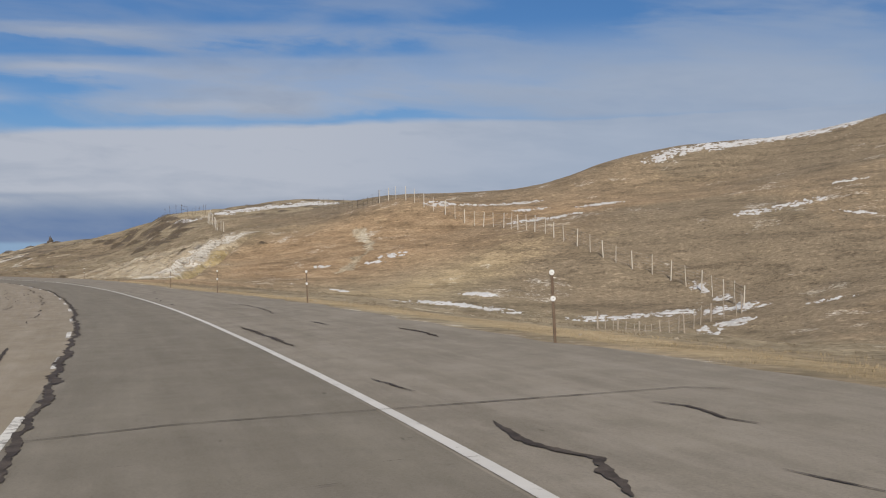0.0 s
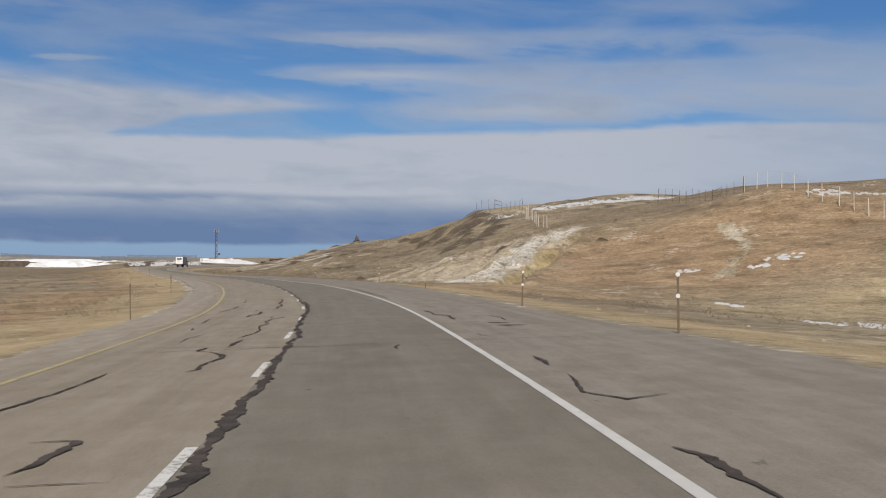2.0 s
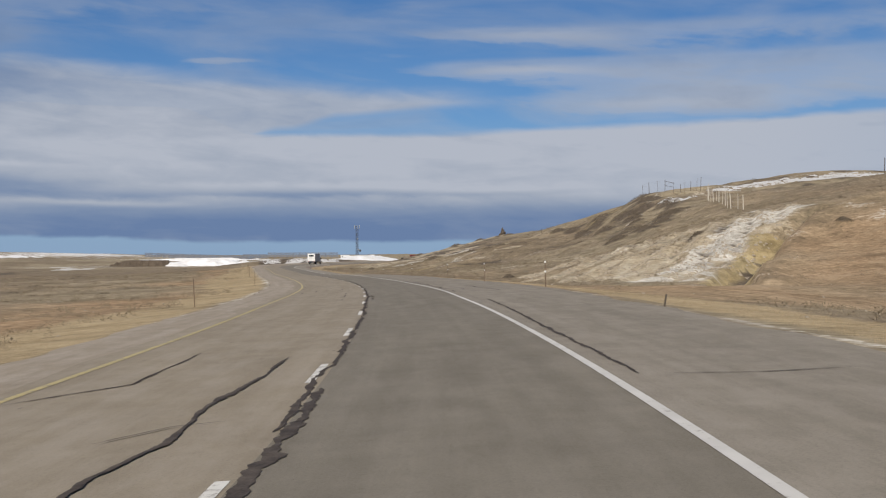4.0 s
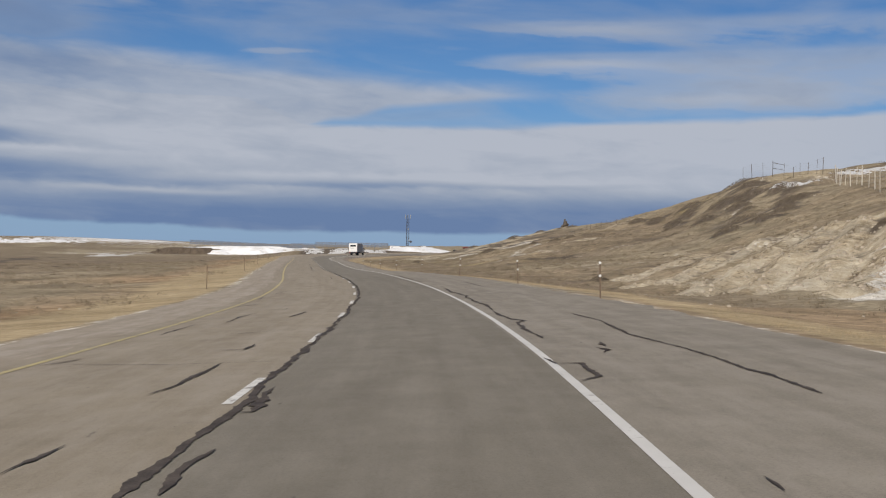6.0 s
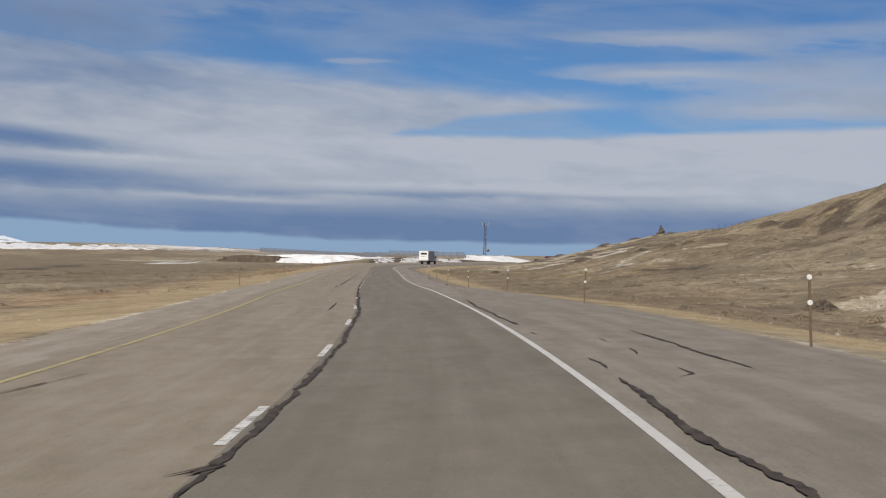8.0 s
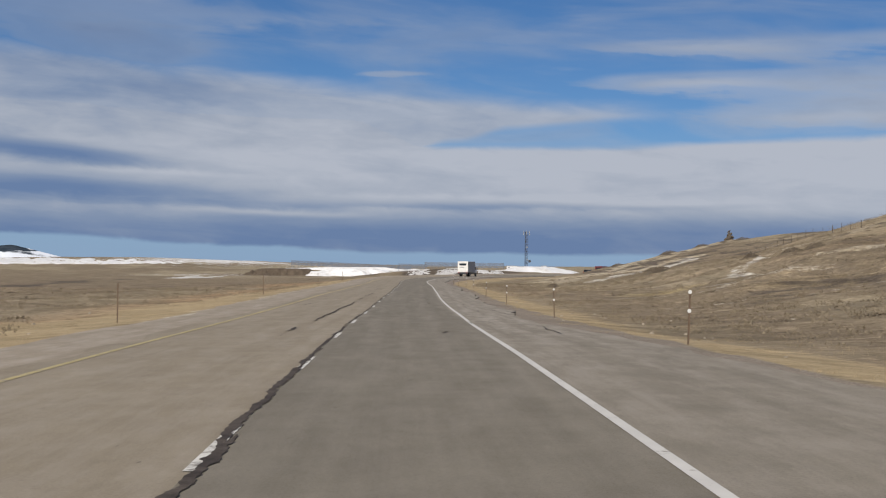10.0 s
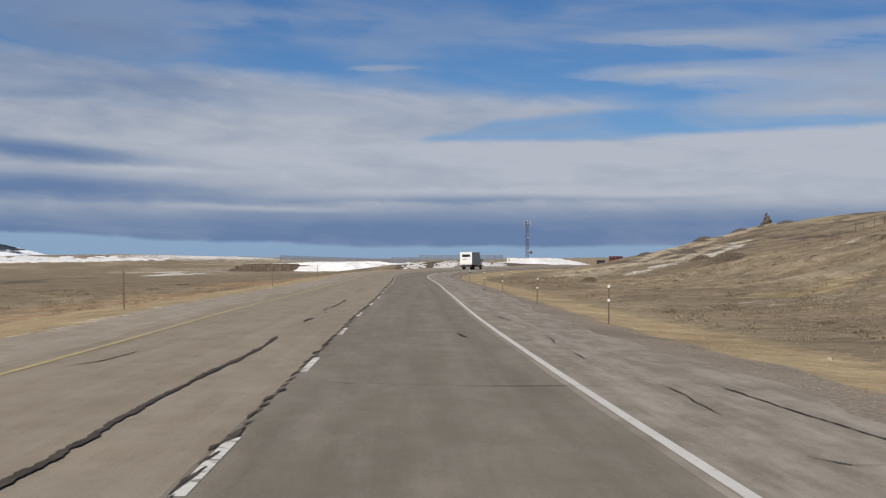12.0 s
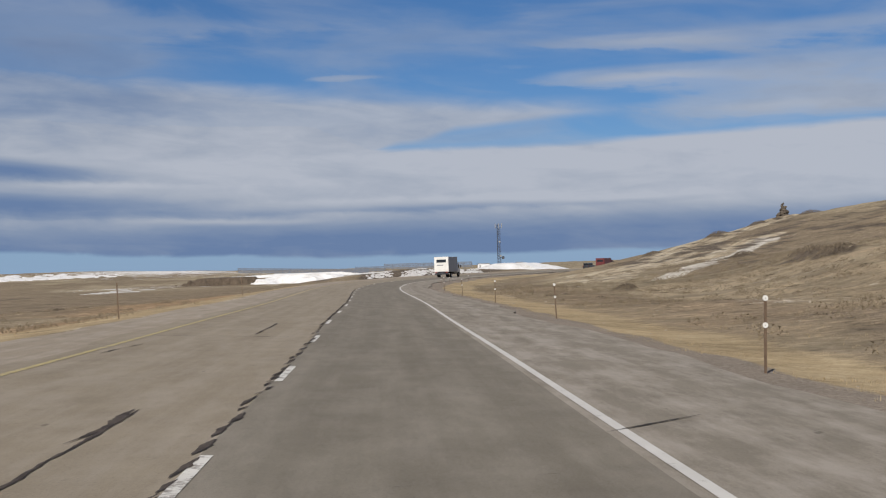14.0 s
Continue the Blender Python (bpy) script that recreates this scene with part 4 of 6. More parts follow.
def tar_ribbon(name, points, width, mat, seed, wander=0.09, lift=0.009, taper=True):
    """A poured band of tar along (station, offset) points; its width and line waver."""
    pts = np.array(points, float)
    leg = np.concatenate([[0], np.cumsum(np.hypot(np.diff(pts[:, 0]), np.diff(pts[:, 1])))])
    d = np.arange(0, leg[-1], 0.045)
    s, lat = np.interp(d, leg, pts[:, 0]), np.interp(d, leg, pts[:, 1])
    gx, gy = np.gradient(s), np.gradient(lat)
    gl = np.hypot(gx, gy) + 1e-9
    nx, ny = -gy / gl, gx / gl
    sway = (fbm(d, 0 * d, 1.1, 5, seed) - 0.5) * 1.9 * wander + (fbm(d, 0 * d + 4, 5.0, 2, seed + 5) - 0.5) * 2.2 * wander
    s, lat = s + nx * sway, lat + ny * sway
    w = width * np.clip(1.8 * fbm(d, 0 * d + 9, 0.9, 4, seed + 9) + 0.1, 0.2, 2.0)
    if taper:
        w = w * np.minimum(1, np.minimum(d, leg[-1] - d) / 0.7 + 0.12)
    verts, faces = [], []
    for side in (-0.5, 0.5):
        ragged = np.clip(1.7 * fbm(d, d * 0 + 40 * side, 0.16, 4, seed + 3) + 0.15, 0.1, 2.0)
        x, y, z = road_at(s + nx * w * side * ragged, lat + ny * w * side * ragged, lift)
        verts += list(zip(x, y, z))
    n = len(d)
    faces = [(k, n + k, n + k + 1, k + 1) for k in range(n - 1)]
    me = mesh_from(name, verts, faces, [mat])
    return me


def seam_at(s):
    """Offset of the tarred joint between the lanes past the bend's end."""
    return float(np.interp(s, [228, 262, 270, 278, 290, 302, 314, 330, 345, 420], [-1.62, -1.70, -1.60, -1.55, -1.55, -1.56, -1.53, -1.60, -1.72, -1.78]))


def build_tar():
    seams = tagged(new("tar_seam"), "black tar sealing poured along pavement cracks", "crack sealing", kind="structure")

    def lay(points, width, old=False, wander=0.05, n=[0]):
        n[0] += 1
        ob = new("seam", tar_ribbon("seam", points, width, MAT["tar_old" if old else "tar"], 100 + n[0] * 7, wander, 0.008 + 0.0006 * (n[0] % 14)))
        ob.parent = seams

    # along the joint of the two lanes
    lay([(-60, -1.40), (10, -1.36), (30, -1.36), (60, -1.33), (90, -1.40), (104, -1.34)], 0.125, wander=0.11)
    lay([(100, -1.44), (135, -1.50), (165, -1.48), (185, -1.46), (203, -1.43), (218, -1.50), (231, -1.60)], 0.085, wander=0.08)
    rnd = random.Random(17)
    lay([(230, seam_at(230)), (236, seam_at(236)), (246, seam_at(246)), (257, seam_at(257))], 0.08, wander=0.05)
    s = 256.5
    while s < 345:
        run, c = rnd.uniform(0.35, 1.3), seam_at(s) + rnd.uniform(-0.035, 0.035)
        lay([(s, c - 0.03), (s + run * 0.5, c + rnd.uniform(-0.02, 0.02)), (s + run, c + 0.04)], rnd.uniform(0.07, 0.11), wander=0.03)
        s += run + rnd.uniform(-0.10, 0.16)
    lay([(345, seam_at(345)), (372, seam_at(372)), (420, seam_at(420))], 0.075, wander=0.05)
    lay([(7.8, 3.72), (7.3, 3.79), (6.8, 3.85)], 0.048)
    lay([(11.3, 2.72), (10.8, 2.67), (9.8, 2.61), (8.8, 2.79), (8.3, 2.66), (7.3, 2.52)], 0.075)
    lay([(11.8, 4.39), (11.3, 4.55), (10.3, 4.46), (9.8, 4.52)], 0.048)
    lay([(12.3, -1.43), (12.8, -0.04), (12.8, 2.00), (12.8, 3.31), (12.8, 5.19), (12.3, 5.52)], 0.030, True)
    lay([(16.3, 2.58), (14.8, 2.63), (14.3, 2.69)], 0.048)
    lay([(22.8, -1.45), (24.3, -1.43), (26.8, -1.34)], 0.100)
    lay([(24.8, -2.58), (29.3, -2.68)], 0.075)
    lay([(32.3, 2.49), (27.8, 2.60), (23.8, 2.60)], 0.075)
    lay([(33.3, 4.32), (30.8, 4.37)], 0.048)
    lay([(36.8, 2.37), (36.3, 2.39)], 0.048)
    lay([(37.8, -3.34), (37.8, -2.12), (37.8, -1.60)], 0.030, True)
    lay([(38.8, -4.50), (42.3, -4.45), (46.8, -4.42)], 0.048)
    lay([(42.8, -2.82), (44.8, -2.90)], 0.048)
    lay([(45.3, 2.65), (44.8, 3.57), (44.8, 4.50), (44.8, 4.92)], 0.030, True)
    lay([(47.8, -3.07), (48.3, -2.73), (49.8, -2.65), (51.8, -2.59)], 0.048)
    lay([(51.3, 4.32), (48.3, 4.56), (45.3, 4.55), (41.8, 4.44), (39.3, 4.25)], 0.048)
    lay([(54.3, -2.57), (54.3, -2.22), (54.3, -1.77)], 0.048)
    lay([(54.8, -2.73), (55.3, -2.62), (56.3, -2.59), (56.8, -2.61), (56.8, -2.79), (56.8, -3.06)], 0.075)
    lay([(54.8, 2.32), (54.3, 2.44), (53.3, 2.43), (52.3, 2.44)], 0.075)
    lay([(59.3, -4.18), (61.8, -3.93), (65.3, -3.86)], 0.048)
    lay([(61.8, 2.62), (59.3, 2.39), (58.3, 2.67), (58.8, 3.29)], 0.048)
    lay([(64.8, -2.62), (65.3, -2.49), (65.8, -2.52), (66.8, -2.50), (67.8, -2.37), (68.8, -2.41), (69.8, -2.76), (70.3, -3.04), (70.8, -2.98), (71.3, -2.94)], 0.075)
    lay([(65.3, 2.64), (64.8, 2.63), (64.3, 2.63), (63.3, 2.57)], 0.075)
    lay([(68.3, 0.67), (69.0, 0.66), (69.8, 0.80)], 0.03, True)
    lay([(70.3, -4.30), (70.3, -2.52), (70.3, -0.68), (70.3, 1.15), (70.3, 2.98), (69.8, 5.19)], 0.030, True)
    lay([(71.3, -2.56), (72.3, -2.54), (73.8, -2.46)], 0.075)
    lay([(71.3, -6.06), (71.8, -3.69), (70.3, -1.41), (69.8, 0.94)], 0.030, True)
    lay([(72.8, 2.57), (71.8, 2.56), (70.8, 2.81)], 0.048)
    lay([(73.8, -3.76), (75.3, -3.81), (77.3, -3.61)], 0.048)
    lay([(74.8, -2.67), (75.8, -2.52), (76.8, -2.41), (78.3, -2.35), (80.3, -2.51), (80.8, -2.51), (82.3, -2.34), (83.8, -2.53), (85.8, -2.32), (87.3, -1.92)], 0.048)
    lay([(79.8, -4.20), (81.3, -4.26)], 0.048)
    lay([(84.3, -5.05), (84.3, -3.74), (84.3, -2.62)], 0.030, True)
    lay([(84.8, -4.39), (87.8, -4.42)], 0.048)
    lay([(86.8, -2.42), (87.3, -2.42), (87.8, -2.38)], 0.075)
    lay([(86.8, -3.09), (87.3, -2.81), (87.3, -2.52)], 0.048)
    lay([(87.8, 2.43), (85.8, 2.52), (84.3, 2.42), (82.8, 2.76), (80.3, 2.66)], 0.075)
    lay([(88.3, -3.25), (88.8, -3.25), (89.8, -3.22), (90.8, -2.94), (91.8, -2.96), (93.3, -2.99)], 0.075)
    lay([(94.8, -4.51), (96.8, -4.34), (100.8, -4.11)], 0.048)
    lay([(95.3, -4.57), (94.3, -4.61), (93.8, -3.88), (93.8, -3.22), (94.8, -3.21), (95.3, -3.11)], 0.048)
    lay([(95.3, -2.60), (96.4, -2.44), (97.8, -2.46), (99.5, -2.34), (102.5, -2.44), (105.5, -2.28), (109.5, -2.26)], 0.065)
    lay([(99.7, -2.96), (100.7, -2.46), (101.0, -1.9)], 0.03, True)
    lay([(103.8, -5.05), (105.8, -3.96), (111.8, -3.95)], 0.048)
    lay([(103.8, 2.40), (103.3, 3.68), (103.3, 4.99)], 0.030, True)
    lay([(133.8, 2.66), (123.6, 2.52), (115.8, 2.36), (109.8, 2.36), (103.8, 2.40)], 0.06)
    lay([(140.8, 2.46), (140.8, 2.51), (140.3, 2.50)], 0.075)
    lay([(140.8, -1.31), (141.8, -1.32), (142.8, -1.25)], 0.100)
    lay([(141.8, -2.54), (142.3, -2.55), (143.3, -2.52)], 0.048)
    lay([(145.3, -1.52), (145.3, -1.28), (146.8, -1.33), (147.8, -1.31)], 0.100)
    lay([(147.3, -2.70), (148.3, -2.56), (150.3, -2.54), (151.8, -2.54)], 0.048)
    lay([(150.8, 2.03), (149.8, 2.11), (149.8, 2.42), (147.8, 2.40), (147.3, 2.07)], 0.075)
    lay([(152.3, -5.36), (153.3, -5.04), (153.8, -5.02)], 0.048)
    lay([(152.8, -5.34), (151.8, -3.30), (151.8, -1.50)], 0.030, True)
    lay([(153.8, 3.17), (152.8, 3.13)], 0.075)
    lay([(154.8, -3.07), (154.8, -2.58), (155.8, -2.53), (156.3, -2.54)], 0.048)
    lay([(159.8, -3.59), (160.8, -2.60)], 0.048)
    lay([(160.8, -5.05), (162.8, -5.01), (165.3, -5.04)], 0.048)
    lay([(164.8, 4.14), (160.8, 4.28), (155.8, 3.98), (153.8, 4.08), (151.8, 4.24), (148.8, 4.21), (147.3, 4.23), (145.3, 4.19)], 0.048)
    lay([(165.8, -4.34), (168.8, -4.34), (171.3, -4.13)], 0.048)
    lay([(167.3, 2.38), (163.3, 2.49), (161.8, 2.77), (161.3, 2.56), (158.3, 2.41), (156.8, 2.41), (155.3, 2.43)], 0.075)
    lay([(167.8, -3.01), (171.3, -2.69)], 0.048)
    lay([(169.3, -1.31), (169.8, -0.64), (169.3, 0.56)], 0.030, True)
    lay([(173.8, -4.50), (173.8, -3.55), (174.8, -3.48)], 0.048)
    lay([(174.3, 2.48), (172.3, 2.58), (169.8, 2.44), (168.3, 2.46)], 0.075)
    lay([(174.8, -1.39), (174.8, -0.39)], 0.030, True)
    lay([(176.8, -5.49), (178.3, -5.11), (179.8, -4.62)], 0.048)
    lay([(184.8, -5.28), (187.8, -5.34)], 0.048)
    lay([(185.8, -1.73), (186.3, -1.38), (186.3, -1.45), (185.8, -1.63)], 0.100)
    lay([(191.3, -5.23), (195.3, -4.64)], 0.048)
    lay([(192.8, 2.45), (186.8, 2.36), (184.3, 2.52), (181.8, 2.59), (179.8, 2.40), (177.8, 2.46), (176.8, 2.48), (176.3, 2.41), (175.3, 2.45), (174.3, 2.48)], 0.075)
    lay([(194.3, 3.49), (193.3, 3.46), (192.8, 3.18)], 0.048)
    lay([(196.3, 2.53), (194.3, 2.56)], 0.075)
    lay([(198.3, 3.02), (198.3, 3.44), (197.3, 3.39), (196.8, 3.32)], 0.030, True)
    lay([(201.3, 3.36), (199.8, 3.44)], 0.030, True)
    lay([(203.8, 2.31), (202.8, 2.36)], 0.075)
    lay([(203.8, 4.41), (197.8, 4.37), (193.8, 4.38)], 0.048)
    lay([(217.8, -2.44), (224.3, -2.30)], 0.048)
    lay([(225.8, 2.44), (219.0, 2.28), (214.8, 2.30), (210.3, 2.28), (206.8, 2.38)], 0.075)
    lay([(250.3, -2.99), (250.8, -2.93)], 0.075)
    lay([(252.3, 1.01), (252.8, 1.13), (251.8, 0.96)], 0.075)
    lay([(253.3, -3.06), (254.3, -2.92), (255.3, -2.98), (256.3, -2.98)], 0.075)
    lay([(255.3, -2.64), (255.8, -2.57)], 0.048)
    lay([(257.8, 3.80), (256.8, 4.00), (254.3, 3.80), (252.8, 3.86), (250.8, 3.85)], 0.030, True)
    lay([(260.8, -2.91), (261.8, -2.81), (263.8, -2.88), (265.3, -2.83), (267.3, -2.85), (270.8, -2.76), (273.3, -2.77), (276.8, -2.82), (283.3, -2.66), (289.8, -2.69)], 0.075)
    lay([(261.3, 2.03), (259.3, 2.04)], 0.075)
    lay([(271.8, 3.00), (271.3, 3.21), (271.3, 3.53)], 0.030, True)
    lay([(278.3, 3.91), (274.8, 4.00), (271.3, 4.12)], 0.030, True)
    lay([(278.3, 3.19), (274.8, 3.11)], 0.030, True)
    lay([(278.8, -1.35), (278.3, 0.60), (278.3, 2.61)], 0.030, True)
    lay([(281.3, -5.10), (282.3, -4.79), (284.8, -4.67)], 0.030, True)
    lay([(285.8, 2.93), (284.8, 2.98), (283.3, 2.98)], 0.030, True)
    lay([(291.3, 3.07), (288.3, 2.96)], 0.030, True)
    lay([(292.3, 1.15), (290.3, 1.26)], 0.075)
    lay([(296.8, -2.74), (299.3, -2.65)], 0.075)
    lay([(302.8, -2.33), (302.3, -1.88), (302.3, -1.47)], 0.048)
    lay([(303.8, -2.56), (303.3, -2.57), (302.8, -2.33)], 0.075)
    lay([(304.3, 2.73), (301.3, 2.90), (299.8, 2.92)], 0.030, True)
    lay([(305.3, -2.81), (307.3, -2.79)], 0.075)
    lay([(307.8, -2.64), (318.3, -2.69)], 0.048)
    lay([(309.8, 1.60), (310.8, 1.98)], 0.075)
    lay([(315.3, -2.75), (316.3, -2.67), (318.3, -2.71)], 0.075)
    lay([(315.8, 2.02), (317.3, 3.23)], 0.030, True)
    lay([(328.3, -5.22), (331.8, -5.00)], 0.030, True)
    lay([(335.8, -3.12), (342.8, -3.04)], 0.048)
    lay([(335.3, -5.38), (334.8, -3.5), (334.3, -1.7)], 0.055, True)
    lay([(81.8, 3.1), (81.6, 3.7), (81.8, 4.3)], 0.04, True)
    for s, lat in ((313.3, 1.14), (312.8, 0.07), (318.3, 1.01), (318.8, 1.35), (330.3, -1.16), (324.8, -2.04), (320.8, -0.26), (319.3, -0.38), (322.8, -4.76), (77.3, 0.16),
                   (77.5, -0.77), (83.3, 1.62), (155.3, 1.91), (153.8, 1.73), (154.3, -0.12), (252.3, 1.21), (288.3, 3.6), (8.6, 0.9), (10.2, -0.4), (9.4, 1.5)):
        lay([(s, lat - 0.09), (s + 0.05, lat + 0.10)], 0.05, True, 0.02)
    stains = tagged(new("oil_stain"), "dark brown stains soaked into the shoulder", "stain", kind="structure")
    def soak(points, w, seed):
        ob = new("stain", tar_ribbon("stain", points, w, MAT["stain"], seed, 0.06, 0.0075))
        ob.parent = stains

    soak([(77.6, 3.24), (77.2, 3.5), (76.9, 3.78)], 0.42, 70)
    soak([(76.1, 3.26), (75.8, 3.65), (75.6, 4.02)], 0.34, 72)
    soak([(73.6, 3.5), (73.4, 3.8)], 0.16, 71)
    for s0, s1, lat, w in ((24, 28, 5.3, 0.08), (78.5, 82.0, 3.8, 0.05), (151.5, 152.6, 2.95, 0.09)):
        soak([(s0, lat), ((s0 + s1) / 2, lat + 0.15), (s1, lat + 0.05)], w, int(s0))


build_tar()


# ---- things ----
def drop(places):
    """Heights of the ground sheet at many places at once."""
    p = np.array(places, float)
    u, v = p[:, 0] * AU[0] + p[:, 1] * AU[1], p[:, 0] * AV[0] + p[:, 1] * AV[1]
    us, vs, z = GROUND["u"], GROUND["v"], GROUND["z"]
    i, j = np.clip(np.searchsorted(us, u) - 1, 0, len(us) - 2), np.clip(np.searchsorted(vs, v) - 1, 0, len(vs) - 2)
    a, b = (u - us[i]) / (us[i + 1] - us[i]), (v - vs[j]) / (vs[j + 1] - vs[j])
    return (z[i, j] * (1 - a) + z[i + 1, j] * a) * (1 - b) + (z[i, j + 1] * (1 - a) + z[i + 1, j + 1] * a) * b


def ground_z(x, y):
    return float(drop([(x, y)])[0])


def delineator(double=True):
    thing = new("delineator_post")
    bm = bmesh.new()
    box(bm, -0.022, 0.022, -0.006, 0.006, -0.3, 1.24 if double else 1.30, 0.003)
    box(bm, -0.022, -0.016, -0.018, 0.0, -0.3, 1.2, 0.002)
    box(bm, 0.016, 0.022, -0.018, 0.0, -0.3, 1.2, 0.002)
    part("post", bm, MAT["steel_post"], thing)
    if double:
        for z in (1.19, 0.76):
            bm = bmesh.new()
            rod(bm, (0, -0.008, z), (0, -0.020, z), 0.047, 0.043, 18)
            part("reflector", bm, MAT["reflector"], thing, "round white reflector disc")
        for z in (1.19, 0.76):
            bm = bmesh.new()
            rod(bm, (0, 0.01, z), (0, -0.026, z), 0.008, 0.008, 6)
            part("bolt", bm, MAT["galvanised"], thing)
    else:
        bm = bmesh.new()
        rod(bm, (0, -0.008, 1.2), (0, -0.014, 1.2), 0.038, 0.036, 14)
        part("reflector", bm, MAT["steel_post"], thing, "dull brown reflector disc, seen from behind")
    return thing


def build_delineators():
    right = tagged(delineator(), "brown steel roadside post with two round white reflectors", "delineator", "delineators along the shoulder")
    left = tagged(delineator(False), "plain brown steel roadside post in the dry grass", "delineator", "delineators along the median")
    spots = []
    for s in (20.8, 47, 71, 90.5, 148, 176.3, 198.6, 223.8, 249, 274.2, 303, 324.7, 350, 375, 400, 426, 451, 476, 501, 527, 552):
        spots.append((s, float(np.interp(s, [20, 47, 71, 90, 123, 176, 249, 274, 303, 325, 400], [6.45, 6.6, 6.4, 6.05, 6.4, 6.65, 6.45, 6.22, 6.25, 5.98, 6.2])), right))
    for s in (36, 93, 150, 206, 263, 306, 352, 398):
        spots.append((s, -9.4 if s > 130 else -7.6, left))
    stub = tagged(new("broken_post"), "short broken steel stub of a roadside post", "delineator")
    bm = bmesh.new()
    box(bm, -0.024, 0.024, -0.008, 0.008, -0.3, 0.34, 0.003)
    box(bm, -0.024, -0.017, -0.02, 0.0, -0.3, 0.30, 0.002)
    box(bm, 0.017, 0.024, -0.02, 0.0, -0.3, 0.26, 0.002)
    part("post", bm, MAT["dark_wood"], stub)
    x, y, _ = road_at(122.8, 6.4)
    stub.matrix_basis = pose(float(x), float(y), ground_z(x, y), 4, 9, 20)
    used = set()
    rnd = random.Random(4)
    for s, lat, kind in spots:
        x, y, _ = road_at(s, lat)
        tx, ty = np.interp(s, ST, TX), np.interp(s, ST, TY)
        m = pose(float(x), float(y), ground_z(x, y), rnd.uniform(-2, 2), rnd.uniform(-2.5, 2.5), math.degrees(math.atan2(ty, tx)) - 90)
        if kind not in used:
            kind.matrix_basis = m
            used.add(kind)
        else:
            copy_thing(kind, m)


build_delineators()


def fence(name, line, gap, height, label, strands=5, seed=1, tall_every=3, brace_at=(), wood="wood", stout=1.0):
    """A wire fence that follows the ground along line."""
    pts = np.array(line, float)
    leg = np.concatenate([[0], np.cumsum(np.hypot(np.diff(pts[:, 0]), np.diff(pts[:, 1])))])
    d = np.arange(0, leg[-1] + 0.1, gap)
    rnd = random.Random(seed)
    xy = [(np.interp(k, leg, pts[:, 0]) + rnd.uniform(-0.15, 0.15), np.interp(k, leg, pts[:, 1]) + rnd.uniform(-0.15, 0.15)) for k in d]
    zs = drop(xy)
    thing = tagged(new(name), label, "fence")
    tops = []
    for k, ((x, y), z) in enumerate(zip(xy, zs)):
        h = height * rnd.uniform(0.92, 1.06)
        lean = (rnd.uniform(-0.07, 0.07) * h, rnd.uniform(-0.07, 0.07) * h)
        bm = bmesh.new()
        thick = (0.085 if k % tall_every == 0 else 0.05) * stout
        rod(bm, (x, y, z - 0.5), (x + lean[0], y + lean[1], z + h), thick, thick * 0.85, 8)
        part("post", bm, MAT[wood if k % tall_every < tall_every - 1 or tall_every < 4 else "dark_wood"], thing)
        tops.append((x, y, z, lean, h))
    for j in range(strands):
        f = 0.18 + 0.75 * j / (strands - 1)
        bm = bmesh.new()
        for (x, y, z, l, h), (x2, y2, z2, l2, h2) in zip(tops, tops[1:]):
            rod(bm, (x + l[0] * f, y + l[1] * f, z + h * f), (x2 + l2[0] * f, y2 + l2[1] * f, z2 + h2 * f), 0.006, 0.006, 4)
        part("wire", bm, MAT["galvanised"], thing)
    for k in brace_at:
        if k + 1 < len(tops):
            (x, y, z, l, h), (x2, y2, z2, l2, h2) = tops[k], tops[k + 1]
            for f in (0.55, 0.9):
                bm = bmesh.new()
                rod(bm, (x, y, z + h * f), (x2, y2, z2 + h2 * f), 0.035, 0.035, 8)
                part("brace", bm, MAT["dark_wood"], thing, "dark horizontal brace timber")
    return thing


def build_fences():
    fence("roadside_fence", [(4, 108), (8.5, 120), (12.5, 127), (15, 131.6), (18.6, 134), (20, 139)], 1.8, 1.9,
          "low wire fence with thin weathered wooden posts across a snowy gully", 4, 3, 3, ())
    fence("hill_fence", [(20, 139.5), (18.1, 150), (14.2, 158.6), (8.7, 165.7), (3.3, 175.8), (-0.8, 184.5), (-7, 200), (-13.6, 212), (-21.7, 223), (-30, 236)],
          3.3, 2.3, "tall game fence of pale wooden posts climbing a grassy hill", 6, 5, 2, (0,), "pale_wood", 0.85)
    fence("crest_fence", [(-30, 236), (-36, 250), (-41, 262), (-48, 276)], 3.6, 2.3,
          "tall game fence of thin dark posts on the hill crest", 6, 9, 4, (3,), "dark_wood", 0.6)
    fence("ridge_fence", [(-64.5, 262), (-68.5, 272), (-73.5, 288), (-77.5, 300), (-81.5, 318)], 4.0, 2.2,
          "tall game fence of pale wooden posts running over a brushy ridge", 6, 12, 2, (), "pale_wood", 0.85)
    fence("skyline_fence", [(-83.5, 321), (-86, 326), (-91, 335), (-96, 341), (-103, 350)], 3.6, 2.4,
          "tall game fence of thin dark posts on a brushy skyline", 6, 13, 2, (5,), "dark_wood", 0.55)
    fence("far_fence", [(-132, 372), (-140, 381), (-149, 392), (-158, 405)], 2.6, 1.1, "thin wire fence on the skyline of a low grassy hill", 4, 15, 3, (), "dark_wood", 0.6)


build_fences()


